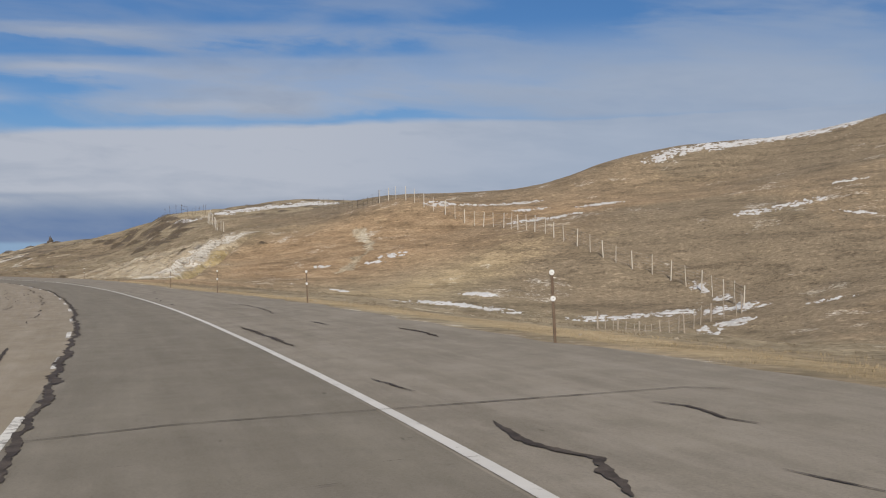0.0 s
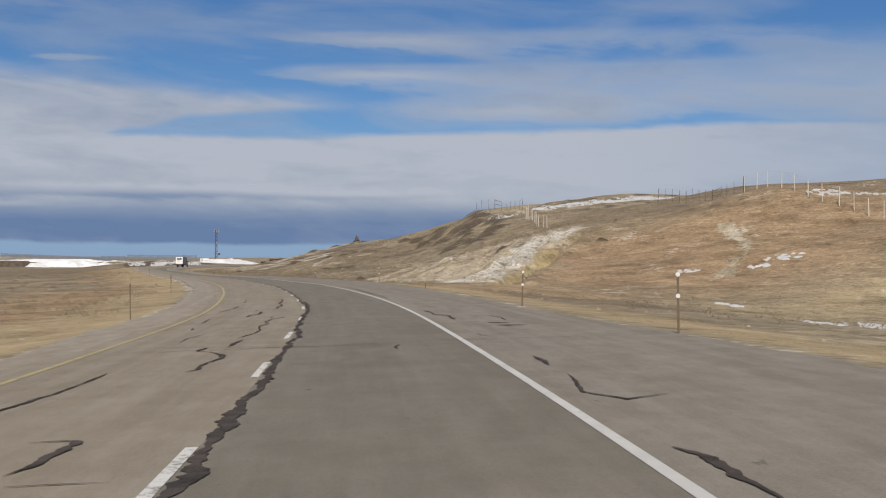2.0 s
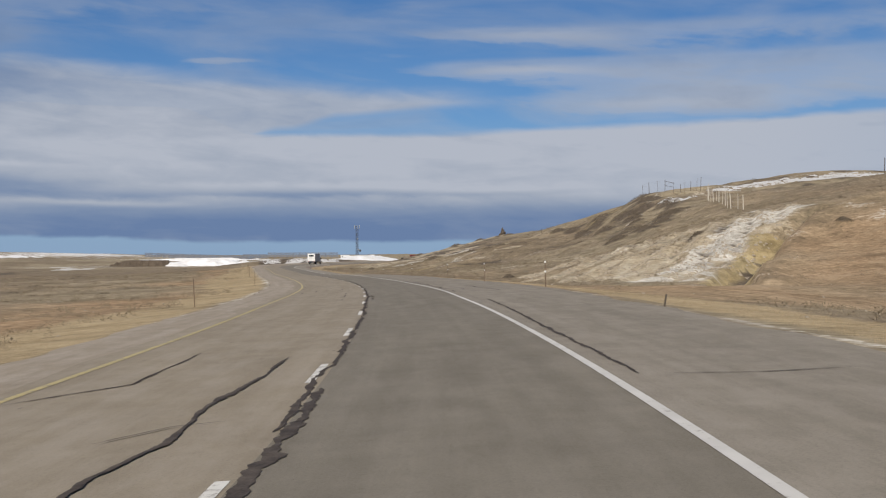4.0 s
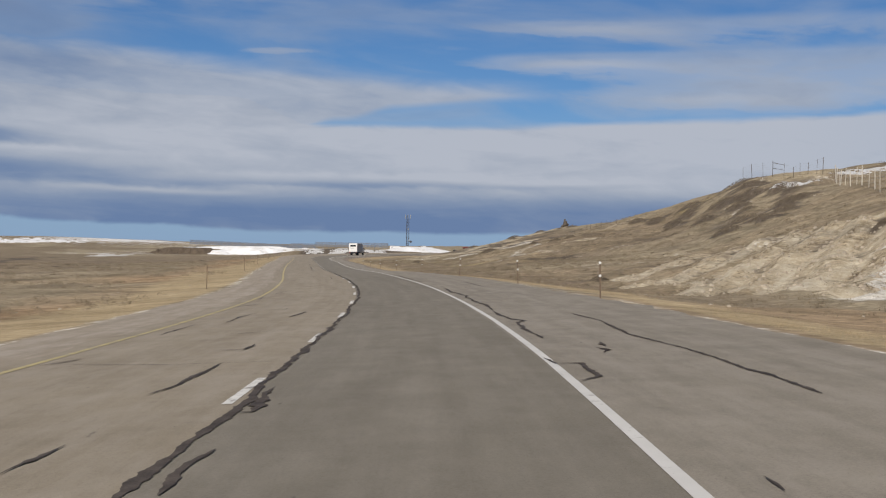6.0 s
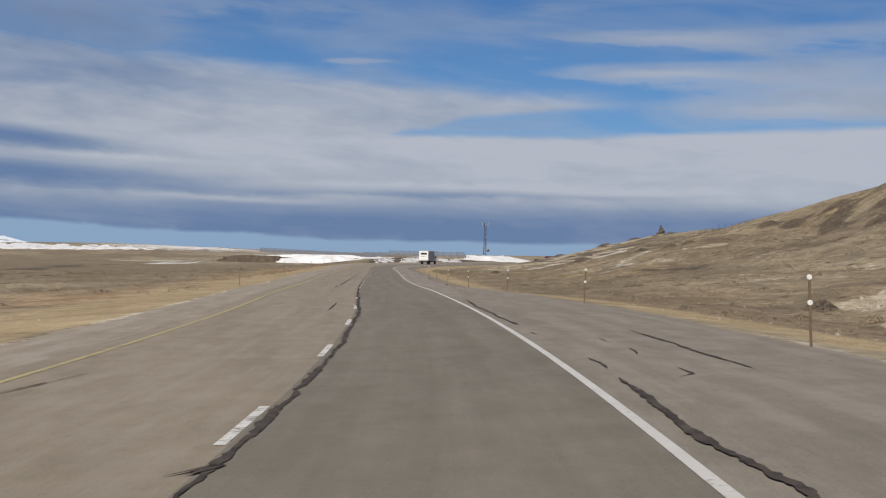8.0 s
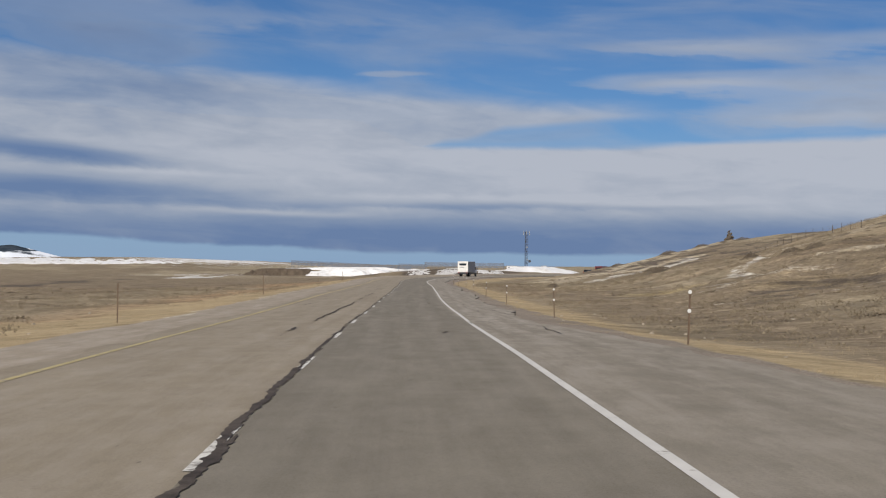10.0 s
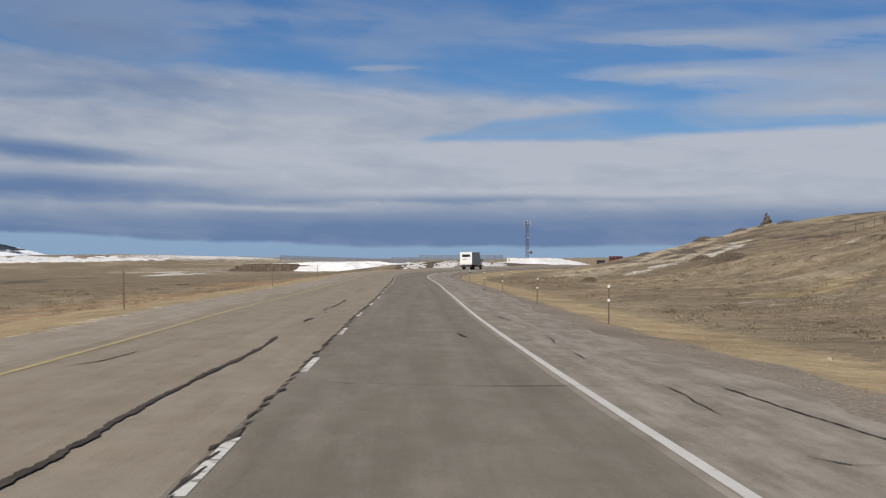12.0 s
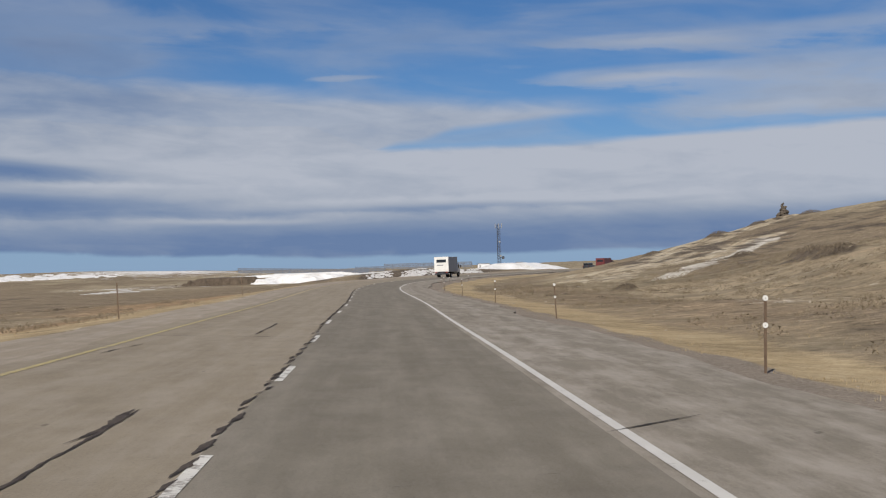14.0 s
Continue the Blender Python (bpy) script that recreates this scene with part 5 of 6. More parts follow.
def drift(name, cx, cy, rx, ry, turn, thick, seed, label, ragged=1.0, mat="snow", category="snow", group="old snow drifts", kind="", cap=0.72, store=None):
    """A drift that lies on the ground: where its uneven depth falls below nothing, the ground shows."""
    n = int(np.clip(rx * 2.6 / 0.11, 30, 150))
    m = int(np.clip(ry * 2.6 / 0.11, 20, 90))
    ga, gb = np.meshgrid(np.linspace(-1.3, 1.3, n), np.linspace(-1.3, 1.3, m), indexing="ij")
    ga, gb = ga.ravel(), gb.ravel()
    c, s = math.cos(radians(turn)), math.sin(radians(turn))
    x, y = cx + ga * rx * c - gb * ry * s, cy + ga * rx * s + gb * ry * c
    rr = np.sqrt(ga ** 2 + gb ** 2)
    ca, cb = (0.7, 0.8) if rx < 10 else ((rx / 12, ry / 2) if ragged > 0.3 else (rx / 3, ry / 1.2))
    grain = fbm(ga * rx / ca + seed, gb * ry / cb + seed, 1.0, 4, seed)
    crumbs = fbm(ga * rx / ca * 2.4, gb * ry / cb * 2.4, 1.0, 4, seed + 7)
    depth = (1 - smooth(rr, 0.05, 1.25)) - 0.56 * ragged + (grain - 0.5) * 3.6 * ragged + (crumbs - 0.5) * 3.2 * ragged
    depth = np.where(rr > 1.22, -1.0, depth)
    z = drop(np.stack([x, y], axis=1)) + np.clip(depth, -0.6, cap) * thick + 0.02
    idx = np.arange(n * m).reshape(n, m)
    q = np.stack([idx[:-1, :-1], idx[1:, :-1], idx[1:, 1:], idx[:-1, 1:]], axis=-1).reshape(-1, 4)
    q = q[(depth[q] > -0.35).any(axis=1)]
    used, back = np.unique(q, return_inverse=True)
    if store is not None:
        base = len(store[0])
        store[0].extend(np.stack([x, y, z], axis=1)[used].tolist())
        store[1].extend((back.reshape(-1, 4) + base).tolist())
        return None
    me = mesh_from(name, np.stack([x, y, z], axis=1)[used].tolist(), back.reshape(-1, 4).tolist(), [MAT[mat]])
    return tagged(new(name, me), label, category, group, kind)


def build_snow():
    thin, hill, store = 1.35, 1.45, ([], [])
    roadside = [(-21.5, 184.0, 2.2, 1.6, 30, hill), (-23.2, 180.5, 1.8, 0.9, 10, hill), (-30.9, 180.6, 1.2, 0.8, 0, hill), (-7.0, 142.0, 4.2, 2.0, -20, thin), (-12.0, 143.5, 4.0, 1.5, -10, thin),
        (-16.0, 140.5, 2.6, 1.1, -30, thin), (-24.3, 154, 2.0, 0.8, -60, thin), (-8.0, 152.4, 2.8, 1.1, -10, thin), (6.0, 139.5, 4.5, 1.8, 10, thin), (13.0, 141.4, 5.0, 2.2, 0, thin),
        (19.5, 139.5, 3.6, 2.4, 20, thin), (12.1, 123.5, 4.2, 1.3, 30, thin), (17.0, 129.5, 4.0, 1.5, 45, thin), (8.0, 119.5, 3.0, 1.0, 45, thin), (17.2, 154.0, 1.2, 2.2, 12, thin),
        (19.0, 147.5, 1.2, 1.8, 0, thin)]
    slope = [(28.5, 183.7, 3.4, 2.0, 20, hill), (34.5, 186.2, 3.8, 1.4, 10, hill), (39.5, 176.1, 3.2, 0.9, -40, hill), (42.9, 193.5, 2.6, 0.9, 0, hill), (28.0, 134.0, 2.6, 0.9, 0, hill),
        (-3.4, 203.0, 3.2, 1.6, -10, hill), (-5.0, 229.0, 4.4, 1.8, 0, hill), (-10.7, 224.0, 4.0, 1.8, 0, hill), (-17.5, 223.7, 3.6, 1.5, 0, hill), (8.0, 210.8, 4.2, 1.6, 20, hill),
        (2.6, 202.5, 3.2, 1.4, 20, hill), (-2.5, 216, 3.2, 1.6, 10, hill)]
    crest = [(-76.8, 332, 5.0, 2.2, 10, hill), (-70.0, 335, 6.5, 2.6, 15, hill), (-62.0, 338.5, 7.5, 3.0, 15, hill), (-80.5, 323.5, 3.0, 1.6, 0, hill), (-85, 314, 2.4, 1.2, 0, hill),
        (-88.0, 317.0, 2.0, 1.4, 0, hill), (28.0, 247.0, 6.0, 2.2, 8, hill), (36.0, 250.0, 7.0, 2.4, 8, hill), (45.0, 250.0, 7.0, 2.2, 0, hill), (52.0, 246.5, 6.0, 2.0, -15, hill),
        (21.0, 242.5, 3.6, 1.6, 20, hill)]
    rnd = random.Random(31)
    far = []
    for k in range(10):
        f = rnd.random()
        far.append((-495 - 95 * f + rnd.uniform(-9, 9), 655 + 120 * f + rnd.uniform(-9, 9), rnd.uniform(2.5, 6), rnd.uniform(1.6, 3.2), 50, 1.5))
    for k in range(30):
        f = rnd.random()
        far.append((-312 - 42 * f + rnd.uniform(-3, 3), 602 + 12 * f + rnd.uniform(-16, 16), rnd.uniform(1.4, 4.0), rnd.uniform(0.8, 1.7), 20, 1.2))
    for k in range(12):
        far.append((-583 + 3.2 * k + rnd.uniform(-2, 2), 828 + 1.6 * k + rnd.uniform(-2, 2), rnd.uniform(1.5, 3.5), rnd.uniform(1.0, 1.6), 30, 1.2))
    for k, (x, y, rx, ry, turn, ragged) in enumerate([(x, y, rx * 0.85, ry * 0.7, turn, ragged) for x, y, rx, ry, turn, ragged in roadside + slope] + crest + far):
        drift("old_snow", x, y, rx, ry * 1.35, turn, 0.35 if y > 560 else 0.14, 40 + k, "", ragged, store=store)
    tagged(new("old_snow", mesh_from("old_snow", store[0], store[1], [MAT["thin_snow"]])), "thin broken patches of old snow in the dry grass", "snow", kind="stuff")
    drift("snow_bank", -352.0, 706.0, 46, 18, 62, 6.0, 91, "long white snow bank below a radio mast", 0.10, cap=1.0)
    drift("snow_drift", -533.0, 846.0, 37, 17, 29, 6.2, 92, "deep white snow drift under a snow fence", 0.16)
    drift("earth_bank", -573.0, 824.0, 22, 14, 29, 8.0, 95, "dark bare earth bank beside the snow drift", 0.16, "soil", "bank", "", "structure", cap=0.48)
    drift("snow_field", -880.0, 880.0, 95, 36, 52, 2.4, 94, "long snow field on the far prairie rise", 0.5, cap=0.22)
    drift("snow_field", -830.0, 905.0, 80, 16, 64, 1.8, 96, "narrow snow streak along the far prairie rise", 0.62, cap=0.22)
    drift("snow_strip", -681.0, 1053.0, 50, 8, 46, 3.4, 97, "long snow strip lodged below a snow fence", 0.2, cap=0.7)


build_snow()


def lattice_tower(x, y, base, top):
    thing = tagged(new("radio_tower"), "tall dark steel lattice radio mast with dishes and antennas", "tower")
    thing.matrix_basis = pose(x, y, base, 0, 0, 20)
    h, w = top - base, 0.62
    corner = [(w * math.cos(a), w * math.sin(a)) for a in (0.3, 0.3 + 2.094, 0.3 + 4.189)]
    for cx, cy in corner:
        bm = bmesh.new()
        rod(bm, (cx * 1.15, cy * 1.15, -1.0), (cx * 0.8, cy * 0.8, h), 0.10, 0.08, 8)
        part("leg", bm, MAT["tower_steel"], thing)
    n = 16
    for k in range(n):
        z0, z1 = h * k / n, h * (k + 1) / n
        f0, f1 = 1.15 - 0.35 * k / n, 1.15 - 0.35 * (k + 1) / n
        bm = bmesh.new()
        for i in range(3):
            a, b = corner[i], corner[(i + 1) % 3]
            rod(bm, (a[0] * f0, a[1] * f0, z0), (b[0] * f1, b[1] * f1, z1), 0.045, 0.045, 6)
            rod(bm, (a[0] * f1, a[1] * f1, z1), (b[0] * f1, b[1] * f1, z1), 0.045, 0.045, 6)
        part("bracing", bm, MAT["tower_steel"], thing)
    bm = bmesh.new()
    rod(bm, (0.9, 0, -1.0), (0.9, 0, h * 0.92), 0.05, 0.05, 6)
    rod(bm, (1.2, 0, -1.0), (1.2, 0, h * 0.92), 0.05, 0.05, 6)
    for k in range(int(h * 0.92 / 0.6)):
        rod(bm, (0.9, 0, k * 0.6), (1.2, 0, k * 0.6), 0.03, 0.03, 5)
    part("ladder", bm, MAT["tower_steel"], thing)
    bm = bmesh.new()
    for z in (h - 0.3, h - 1.6):
        rod(bm, (-1.2, -0.3, z), (2.0, 0.5, z), 0.06, 0.06, 6)
    part("crossarm", bm, MAT["tower_steel"], thing)
    for px, py in ((-1.1, -0.3), (1.9, 0.48), (0.4, 0.1)):
        bm = bmesh.new()
        box(bm, px - 0.16, px + 0.16, py - 0.1, py + 0.1, h - 1.9, h + 0.5, 0.03)
        part("antenna_panel", bm, MAT["galvanised"], thing, "pale grey antenna panel")
    for z, off, r in ((h * 0.16, 2.3, 0.75), (h * 0.20, 1.2, 0.4), (h * 0.56, 0.85, 0.4)):
        bm = bmesh.new()
        rod(bm, (off, -0.5, z), (off, -0.75, z), r * 0.35, r, 20)
        rod(bm, (off, -0.75, z), (off, -0.95, z), r, r, 20)
        rod(bm, (0.3, 0, z), (off, -0.5, z), 0.06, 0.06, 6)
        part("dish", bm, MAT["galvanised" if r < 0.7 else "tower_steel"], thing, "round microwave dish")
    return thing


def shed(x, y, turn, length, width, high):
    thing = tagged(new("equipment_shed"), "small white flat-roofed equipment shed beside the mast", "shed")
    thing.matrix_basis = pose(x, y, ground_z(x, y), 0, 0, turn)
    bm = bmesh.new()
    box(bm, -length / 2, length / 2, -width / 2, width / 2, -2.0, high, 0.03)
    part("wall", bm, MAT["shed"], thing)
    bm = bmesh.new()
    box(bm, -length / 2 - 0.2, length / 2 + 0.2, -width / 2 - 0.2, width / 2 + 0.2, high, high + 0.18, 0.03)
    part("roof", bm, MAT["galvanised"], thing, "grey overhanging metal roof")
    bm = bmesh.new()
    box(bm, -length * 0.3 - 0.45, -length * 0.3 + 0.45, -width / 2 - 0.04, -width / 2 + 0.02, 0.1, 2.1, 0.01)
    part("door", bm, MAT["grey_or_shaded_body"], thing, "grey metal door")


def snow_fence(ax, ay, bx, by, top_a, top_b, high):
    """A long tall board fence that holds back drifting snow."""
    thing = tagged(new("snow_fence"), "tall slatted wooden snow fence, coloured grey-blue as by haze, on the far rise", "snow fence", "snow fences on the horizon")
    n = max(3, int(math.hypot(bx - ax, by - ay) / 5))
    for k in range(n + 1):
        f = k / n
        x, y, t = ax + (bx - ax) * f, ay + (by - ay) * f, top_a + (top_b - top_a) * f
        g = ground_z(x, y)
        bm = bmesh.new()
        rod(bm, (x, y, min(g, t - high) - 0.4), (x, y, t + 0.1), 0.12, 0.12, 6)
        rod(bm, (x + 1.6, y + 1.6, min(g, t - high) - 0.4), (x, y, t - 0.5), 0.09, 0.09, 6)
        part("post", bm, MAT["board"], thing)
    way = Vector((bx - ax, by - ay, top_b - top_a))
    side = Vector((-way.y, way.x, 0)).normalized() * 0.05
    for j in range(8):
        z0 = -0.1 - j * high / 8
        bm = bmesh.new()
        vs = []
        for f in (0, 1):
            c = Vector((ax, ay, top_a)) + way * f
            for dz in (z0, z0 - high / 8 * 0.72):
                for sgn in (1, -1):
                    vs.append(bm.verts.new(c + Vector((0, 0, dz)) + side * sgn))
        for q in ((0, 1, 3, 2), (4, 6, 7, 5), (0, 2, 6, 4), (1, 5, 7, 3), (0, 4, 5, 1), (2, 3, 7, 6)):
            bm.faces.new([vs[i] for i in q])
        bmesh.ops.recalc_face_normals(bm, faces=bm.faces)
        part("slat", bm, MAT["board"], thing)


lattice_tower(-423.0, 842.0, 3.6, 22.6)
shed(-424, 828, 30, 5.5, 3.0, 2.6)
shed(-414, 846, 30, 3.0, 2.5, 2.3)
snow_fence(-715.8, 1017.7, -650.0, 1085.0, 8.4, 4.8, 3.6)
snow_fence(-624.8, 1028.3, -607.8, 1037.7, 6.2, 6.0, 3.4)
snow_fence(-555.0, 952.0, -500.0, 960.0, 6.8, 6.4, 3.2)


def wheel(bm_parent, x, y, r, w):
    thing = bm_parent
    bm = bmesh.new()
    rod(bm, (x - w / 2, y, r), (x + w / 2, y, r), r, r, 24)
    edges = [e for e in bm.edges if len(e.link_faces) == 2 and abs(e.link_faces[0].normal.dot(e.link_faces[1].normal)) < 0.2]
    bmesh.ops.bevel(bm, geom=edges, offset=0.05, segments=2, affect="EDGES")
    tyre = part("wheel", bm, MAT["rubber"], thing)
    bm = bmesh.new()
    sgn = 1 if x > 0 else -1
    rod(bm, (x + sgn * (w / 2 - 0.04), y, r), (x + sgn * (w / 2 + 0.015), y, r), r * 0.58, r * 0.5, 18)
    part("rim", bm, MAT["galvanised"], tyre, "grey steel rim")


def box_truck(x, y, z, turn, body, side, length, high, label, bars=True):
    """A box-bodied truck; it heads along its own +y, its base at the road."""
    thing = tagged(new("box_truck"), label, "truck")
    thing.matrix_basis = pose(x, y, z, 0, 0, turn)
    w = 1.25
    bm = bmesh.new()
    box(bm, -w, w, -length / 2, length / 2 - 2.2, 0.95, high, 0.06)
    # on white trucks the side colour is a grey with the shade painted in
    cargo = part("cargo_box", bm, MAT[side], thing)
    bm = bmesh.new()
    box(bm, -w + 0.05, w - 0.05, -length / 2 - 0.03, -length / 2 + 0.02, 1.02, high - 0.08, 0.02)
    part("rear_door", bm, MAT[body], cargo, "pale rear roller door")
    bm = bmesh.new()
    box(bm, -w - 0.02, w + 0.02, -length / 2 - 0.04, -length / 2 + 0.06, high - 0.1, high + 0.02, 0.02)
    box(bm, -w - 0.02, -w + 0.08, -length / 2 - 0.04, -length / 2 + 0.06, 0.95, high - 0.1, 0.02)
    box(bm, w - 0.08, w + 0.02, -length / 2 - 0.04, -length / 2 + 0.06, 0.95, high - 0.1, 0.02)
    part("rear_frame", bm, MAT[body], cargo)
    bm = bmesh.new()
    box(bm, -0.85, 0.85, -length / 2 - 0.045, -length / 2 - 0.02, high - 0.95, high - 0.45, 0.02)
    part("rear_window", bm, MAT["glass"], cargo, "dark rear window band")
    if bars:
        bm = bmesh.new()
        box(bm, -0.8, 0.3, -length / 2 - 0.045, -length / 2 - 0.02, high - 1.5, high - 1.32, 0.01)
        part("lettering_bar", bm, MAT["grey_or_shaded_body"], cargo, "plain grey band")
    bm = bmesh.new()
    box(bm, -1.1, 1.1, length / 2 - 2.15, length / 2 - 0.5, 0.75, 2.45, 0.18)
    box(bm, -1.05, 1.05, length / 2 - 0.8, length / 2, 0.7, 1.45, 0.14)
    cab = part("cab", bm, MAT[body], thing)
    bm = bmesh.new()
    box(bm, -1.12, 1.12, length / 2 - 1.5, length / 2 - 0.75, 1.55, 2.2, 0.05)
    part("cab_window", bm, MAT["glass"], cab)
    bm = bmesh.new()
    box(bm, -0.5, 0.5, -length / 2 + 0.1, length / 2 - 0.4, 0.55, 0.93, 0.03)
    part("chassis", bm, MAT["dark_body"], thing)
    bm = bmesh.new()
    box(bm, -1.2, 1.2, -length / 2 - 0.12, -length / 2 + 0.02, 0.5, 0.72, 0.04)
    part("bumper", bm, MAT["dark_body"], thing)
    for sx in (-0.98, 0.98):
        bm = bmesh.new()
        box(bm, sx - 0.16, sx + 0.16, -length / 2 - 0.07, -length / 2 + 0.0, 0.78, 0.94, 0.02)
        part("tail_light", bm, MAT["lamp_red"], thing, "red tail light")
        bm = bmesh.new()
        rod(bm, (sx * 1.1, length / 2 - 1.0, 1.9), (sx * 1.45, length / 2 - 0.9, 1.9), 0.03, 0.03, 6)
        box(bm, sx * 1.45 - 0.1, sx * 1.45 + 0.1, length / 2 - 0.96, length / 2 - 0.86, 1.6, 2.1, 0.02)
        part("mirror", bm, MAT["dark_body"], thing)
        wheel(thing, sx * 1.0, -length / 2 + 1.6, 0.48, 0.5)
        wheel(thing, sx * 1.03, length / 2 - 1.1, 0.46, 0.3)
    return thing


def pickup(x, y, z, turn):
    thing = tagged(new("sport_utility_vehicle"), "small dark car on the road by the snow bank", "car")
    thing.matrix_basis = pose(x, y, z, 0, 0, turn)
    bm = bmesh.new()
    box(bm, -0.92, 0.92, -2.3, 2.3, 0.45, 1.05, 0.14)
    box(bm, -0.82, 0.82, -2.1, 0.9, 1.0, 1.72, 0.2)
    part("body", bm, MAT["dark_body"], thing)
    bm = bmesh.new()
    box(bm, -0.84, 0.84, -1.8, 0.6, 1.15, 1.55, 0.08)
    box(bm, -0.66, 0.66, -2.13, -2.0, 1.15, 1.58, 0.03)
    part("window", bm, MAT["glass"], thing)
    for sx in (-0.78, 0.78):
        for yy in (-1.45, 1.45):
            wheel(thing, sx, yy, 0.36, 0.24)
        bm = bmesh.new()
        box(bm, sx - 0.12, sx + 0.12, -2.34, -2.25, 0.85, 1.0, 0.02)
        part("tail_light", bm, MAT["lamp_red"], thing, "red tail light")


def on_road(s, lat):
    x, y, z = road_at(s, lat, 0.005)
    return float(x), float(y), float(z), math.degrees(math.atan2(float(np.interp(s, ST, TY)), float(np.interp(s, ST, TX)))) - 90


def station_of(x, y):
    s, lat = nearest_station(np.array([x]), np.array([y]))
    return float(s[0])


S_TRUCK = station_of(-248, 472)
tx_, ty_, tz_, turn_ = on_road(S_TRUCK, 0.3)
# white truck, its box sides coloured grey to stand for shade
box_truck(tx_, ty_, tz_, turn_ - 11, "white_body", "grey_or_shaded_body", 7.6, 3.5, "white box truck with a dark rear window on the road ahead")
S_RED = station_of(-275, 592)
tx_, ty_, tz_, turn_ = on_road(S_RED + 21, 0.3)
box_truck(tx_, ty_, tz_, turn_, "red_body", "red_body", 7.0, 2.9, "dull red box truck in front of the snow bank", False)
tx_, ty_, tz_, turn_ = on_road(S_RED + 9, 0.4)
pickup(tx_, ty_, tz_, turn_)
tx_, ty_, tz_, turn_ = on_road(S_RED + 76, 0.3)
box_truck(tx_, ty_, tz_, turn_, "white_body", "grey_or_shaded_body", 10.0, 3.6, "white box truck half hidden where the road leaves the hill", False)


def mountain():
    """The wooded mountain on the horizon."""
    n, m = 90, 18
    verts, faces = [], []
    for i in range(n):
        f = i / (n - 1)
        x, y = -4200 + 1250 * f, 2400 + 780 * f
        top = float(np.interp(f, [0, 0.3, 0.5, 0.66, 0.745, 0.805, 0.87, 0.94, 1.0], [20, 72, 60, 60, 70, 49, 27, 8, -20]))
        top += 5 * (float(fbm(np.array(f * 22.0), np.array(0.3), 1.0, 4, 71)) - 0.5)
        for j in range(m):
            g = j / (m - 1)
            z = -40 + (top + 40) * g ** 0.8 + 8 * (float(fbm(np.array(f * 14), np.array(g * 3), 1.0, 3, 72)) - 0.5) * g * (1 - g)
            verts.append((x + 420 * (1 - g) * 0.74, y - 420 * (1 - g) * 0.67, z))
    for i in range(n - 1):
        for j in range(m - 1):
            a = i * m + j
            faces.append((a, a + m, a + m + 1, a + 1))
    me = mesh_from("mountain", verts, faces, [MAT["forest"]])
    tagged(new("mountain", me), "far dark wooded mountain with snowfields", "mountain", kind="structure")


mountain()


def stump():
    x, y = -207.0, 542.0
    thing = tagged(new("rock_cairn"), "dark jagged pillar of stacked rocks on the skyline", "cairn")
    z = ground_z(x, y)
    rnd = random.Random(8)
    for k in range(14):
        bm = bmesh.new()
        f = k / 13
        r = 1.25 * (1 - f) + 0.28
        bmesh.ops.create_icosphere(bm, subdivisions=2, radius=r * 0.62)
        for v in bm.verts:
            v.co *= rnd.uniform(0.75, 1.2)
        a = rnd.uniform(0, 6.28)
        bmesh.ops.transform(bm, verts=bm.verts, matrix=Matrix.Translation((x + math.cos(a) * r * 0.5, y + math.sin(a) * r * 0.5, z + 2.9 * f)) @ Matrix.Diagonal((1, 1, 0.8, 1)))
        part("rock", bm, MAT["dark_wood"], thing)


stump()


# ---- grass, brush and stones ----
def soup(name, polys, mat, label, category):
    verts, faces = [], []
    for p in polys:
        a = len(verts)
        verts += p
        faces.append(tuple(range(a, a + len(p))))
    return tagged(new(name, mesh_from(name, verts, faces, [mat], False)), label, category, kind="stuff")


def verge_places(rnd, count, s0, s1, near, far, right, power=1.0):
    out = []
    for _ in range(count):
        s = rnd.uniform(s0, s1)
        d = near + (far - near) * rnd.random() ** power
        lat = float(edge_right(s)) + d if right else float(edge_left(s)) - d
        x, y, _z = road_at(s, lat)
        out.append((float(x), float(y)))
    return out


def build_grass():
    rnd = random.Random(21)
    places = verge_places(rnd, 13000, 0, 420, 0.9, 7.0, True, 1.2) + verge_places(rnd, 9000, 30, 430, 0.9, 14, False, 1.2)
    keep = [p for p in places if float(fbm(np.array(p[0]), np.array(p[1]), 3.0, 2, 55)) > 0.44]
    polys = []
    for (x, y), z in zip(keep, drop(keep)):
        h = rnd.uniform(0.02, 0.06)
        for _ in range(8):
            a, b = rnd.uniform(0, 6.28), rnd.uniform(0, 6.28)
            ox, oy = rnd.uniform(-0.25, 0.25), rnd.uniform(-0.25, 0.25)
            w, lean = rnd.uniform(0.004, 0.011), rnd.uniform(0.1, 1.0) * h
            c, s = math.cos(a) * w, math.sin(a) * w
            polys.append([(x + ox - c, y + oy - s, z - 0.03), (x + ox + c, y + oy + s, z - 0.03),
                          (x + ox + math.cos(b) * lean, y + oy + math.sin(b) * lean, z + h * rnd.uniform(0.6, 1.0))])
    soup("dry_grass", polys, MAT["straw"], "golden dry grass along the road edge", "grass")


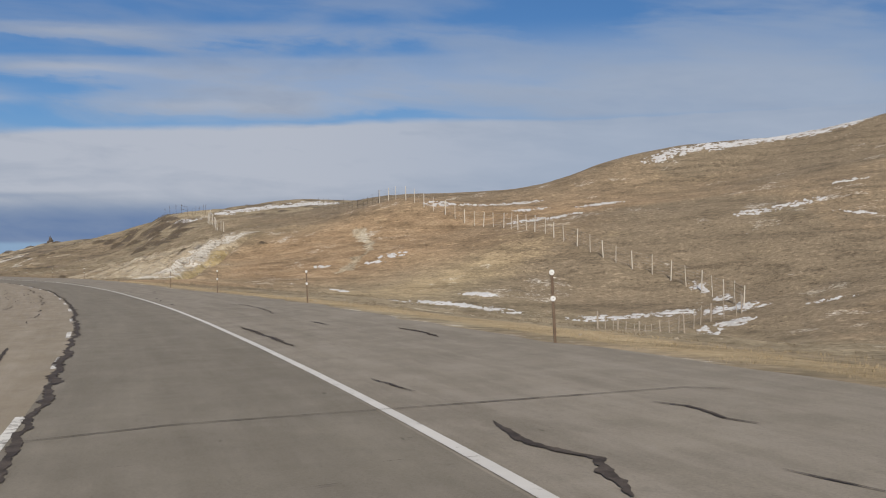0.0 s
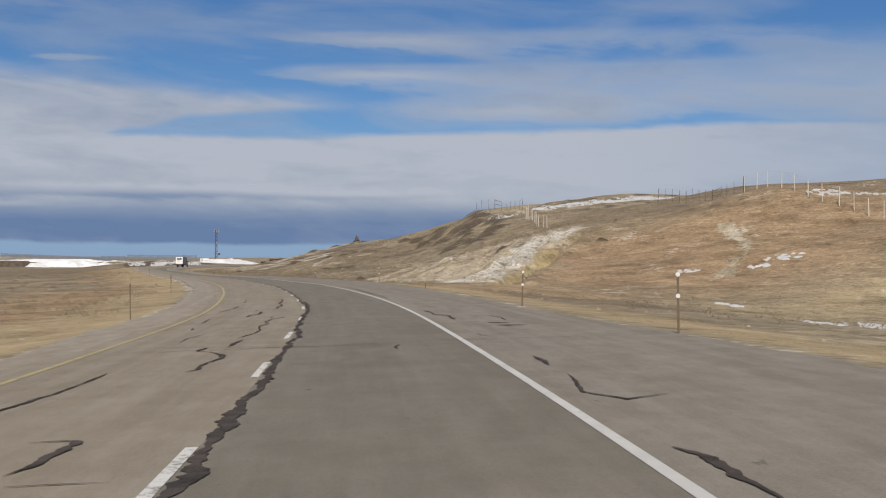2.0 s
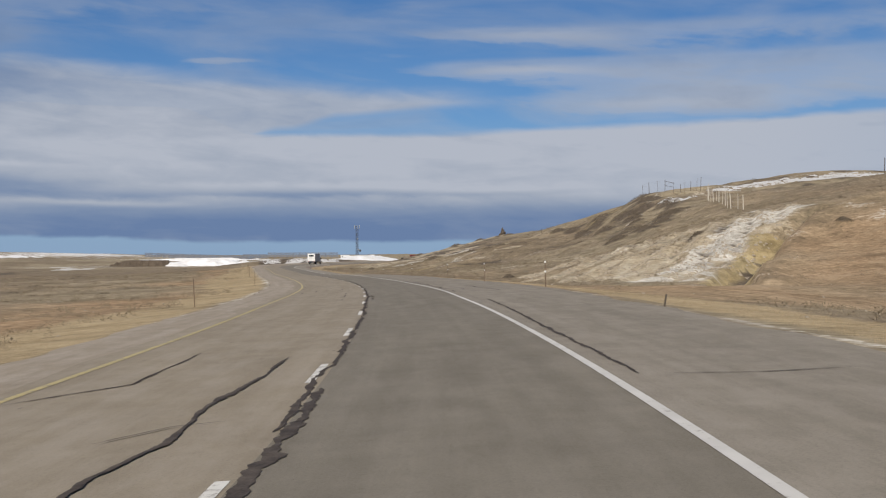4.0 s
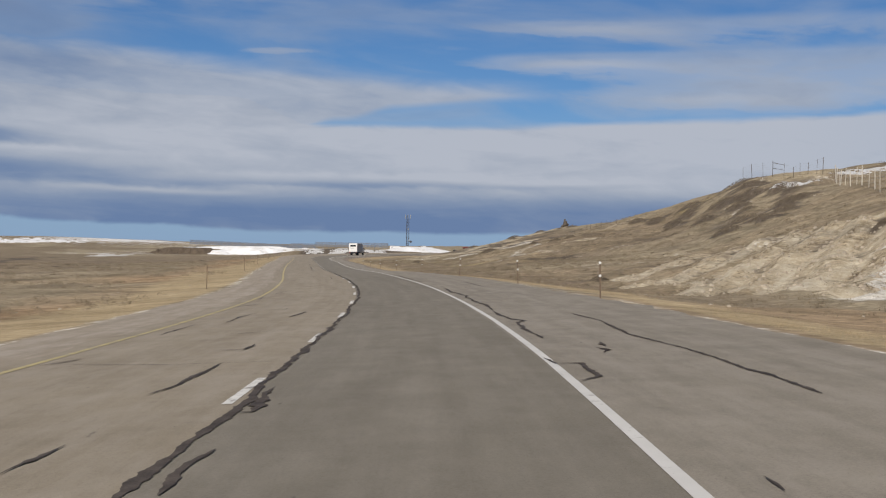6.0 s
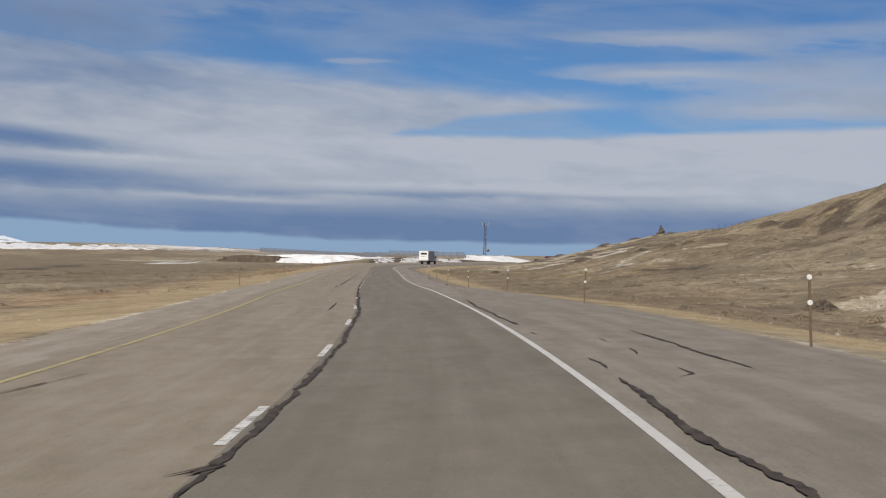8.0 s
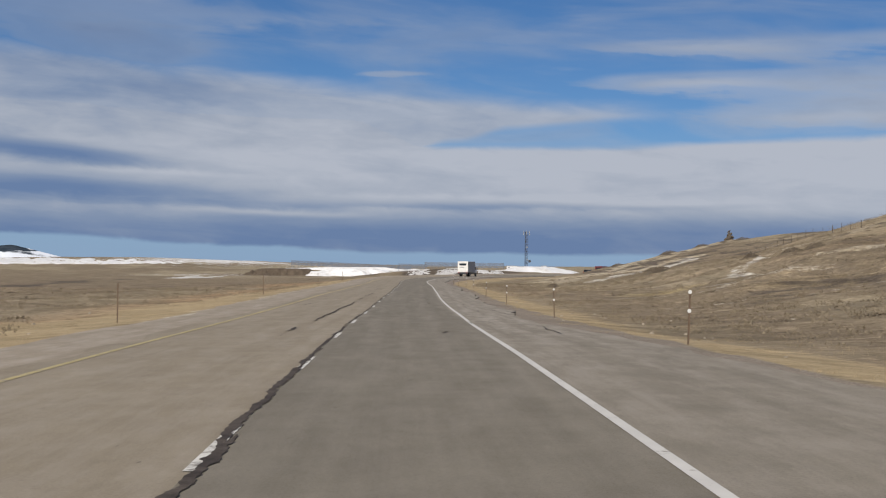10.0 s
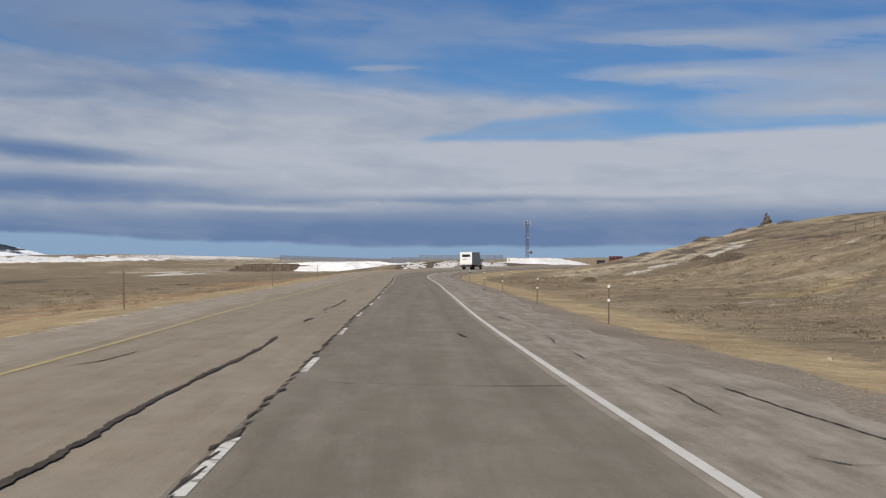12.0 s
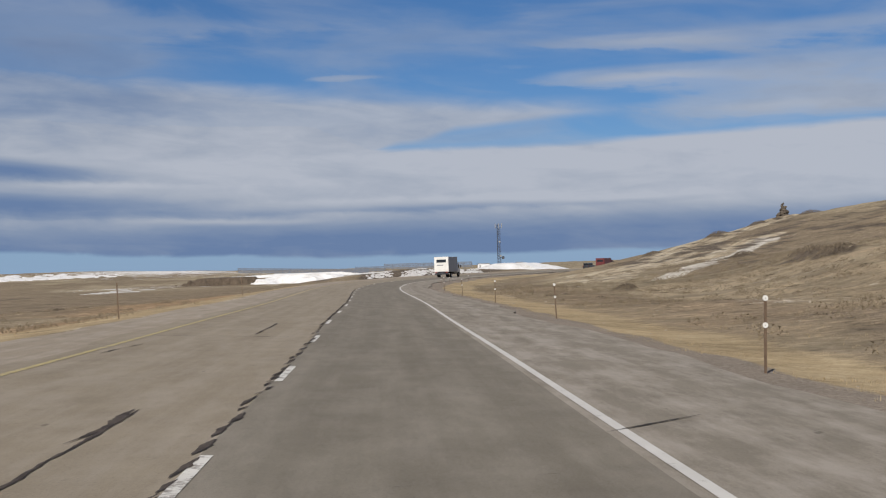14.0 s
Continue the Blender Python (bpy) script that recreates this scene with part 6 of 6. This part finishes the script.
def build_brush():
    rnd = random.Random(22)
    places = verge_places(rnd, 8500, 60, 470, 5, 60, True, 1.1) + verge_places(rnd, 4200, 40, 460, 8, 70, False, 1.1) + verge_places(rnd, 4000, 30, 460, 2.5, 24, False, 1.0)
    keep = [p for p in places if float(fbm(np.array(p[0]), np.array(p[1]), 14.0, 3, 56)) > 0.45]
    sizes = [rnd.choice((0.12, 0.16, 0.2, 0.26, 0.34)) for _ in keep]
    flats = verge_places(rnd, 8500, 225, 470, 4.5, 60, True, 0.9) + verge_places(rnd, 3000, 200, 440, 12, 90, False, 0.9)
    flats = [p for p in flats if float(fbm(np.array(p[0]), np.array(p[1]), 9.0, 3, 57)) > 0.43]
    keep, sizes = keep + flats, sizes + [rnd.choice((0.14, 0.18, 0.24, 0.30, 0.42)) for _ in flats]
    polys = []
    for (x, y), z, r in zip(keep, drop(keep), sizes):
        for _ in range(int(26 + 70 * r)):
            a, q = rnd.uniform(0, 6.28), math.sqrt(rnd.random())
            sx, sy = x + math.cos(a) * q * r, y + math.sin(a) * q * r
            top = z + 0.85 * r * math.sqrt(max(0.0, 1.02 - q * q)) * rnd.uniform(0.3, 1.0)
            w = r * rnd.uniform(0.08, 0.17)
            polys.append([(sx + rnd.uniform(-w, w), sy + rnd.uniform(-w, w), top + rnd.uniform(-w, w)) for _k in range(3)])
    clumps = [(mx, my, rx, ry, 900) for mx, my, rx, ry in MOUNDS]
    for _ in range(150):
        a = rnd.uniform(0, 6.28)
        f = math.sqrt(rnd.random())
        cx, cy = -103 + math.cos(a) * 30 * f, 326 + math.sin(a) * 40 * f
        if cx * AV[0] + cy * AV[1] > 30:
            clumps.append((cx, cy, rnd.uniform(0.8, 2.4), rnd.uniform(0.5, 1.1), 70))
    for k in range(60):
        cx, cy = -150 - 40 * rnd.random(), 350 + 90 * rnd.random()
        if cx * AV[0] + cy * AV[1] > 24:
            clumps.append((cx, cy, rnd.uniform(0.5, 1.6), rnd.uniform(0.4, 0.8), 40))
    for x, y in verge_places(rnd, 420, 30, 440, 8, 80, False, 0.8):
        clumps.append((x, y, rnd.uniform(0.5, 2.0), rnd.uniform(0.35, 0.9), 110))
    for x, y in verge_places(rnd, 300, 225, 440, 6, 55, True, 0.9):
        clumps.append((x, y, rnd.uniform(0.3, 1.0), rnd.uniform(0.25, 0.5), 90))
    dark = []
    for cx, cy, rx, ry, count in clumps:
        turn = 2.0 + rnd.uniform(-0.4, 0.4)
        tall = min(0.5, 0.28 * ry)
        spots = []
        for _k in range(count):
            b, q = rnd.uniform(0, 6.28), math.sqrt(rnd.random())
            lx, ly = math.cos(b) * q * rx, math.sin(b) * q * ry
            spots.append((cx + lx * math.cos(turn) - ly * math.sin(turn), cy + lx * math.sin(turn) + ly * math.cos(turn), q))
        for (sx, sy, q), sz in zip(spots, drop([p[:2] for p in spots])):
            w = rnd.uniform(0.03, 0.08)
            dark.append([(sx + rnd.uniform(-w, w), sy + rnd.uniform(-w, w), sz + rnd.uniform(0, 1.0) * tall * (1.15 - q * q)) for _j in range(3)])
    soup("dark_brush", dark, MAT["dark_brush"], "dark brown brush growing in low mounds on the hill", "shrubs")
    soup("sagebrush", polys, MAT["brush"], "low grey-brown winter sagebrush on the slopes", "shrubs")


def build_stones():
    rnd = random.Random(23)
    places = verge_places(rnd, 1500, 20, 440, 1.5, 60, True, 1.0) + verge_places(rnd, 600, 40, 440, 2, 40, False, 1.0)
    small = len(places)
    for _ in range(1600):
        t = rnd.random()
        places.append((-57 + 3 * t + rnd.gauss(0, 4.5), 188 + 52 * t + rnd.gauss(0, 3)))
    for _ in range(900):
        places.append((rnd.uniform(-84, -62), rnd.uniform(198, 240)))
    p = np.array(places)
    on_clay = clay_zone(p[:, 0], p[:, 1]) > 0.4
    places = places[:small] + [q for q, ok in zip(places[small:], on_clay[small:]) if ok]
    polys = []
    for k, ((x, y), z) in enumerate(zip(places, drop(places))):
        r = rnd.choice((0.025, 0.03, 0.04, 0.06, 0.10)) if k < small else rnd.choice((0.05, 0.07, 0.09, 0.13, 0.20))
        ring = [(x + math.cos(a) * r * rnd.uniform(0.7, 1.3), y + math.sin(a) * r * rnd.uniform(0.7, 1.3), z - 0.05) for a in (0.2, 1.5, 2.8, 4.0, 5.3)]
        cap = [((p[0] - x) * 0.6 + x, (p[1] - y) * 0.6 + y, z + r * rnd.uniform(0.35, 0.7)) for p in ring]
        polys.append(cap)
        for j in range(5):
            polys.append([ring[j], ring[(j + 1) % 5], cap[(j + 1) % 5], cap[j]])
    soup("loose_stones", polys, MAT["stone"], "pale loose stones scattered over the slopes", "stones")


build_grass()
build_brush()
build_stones()
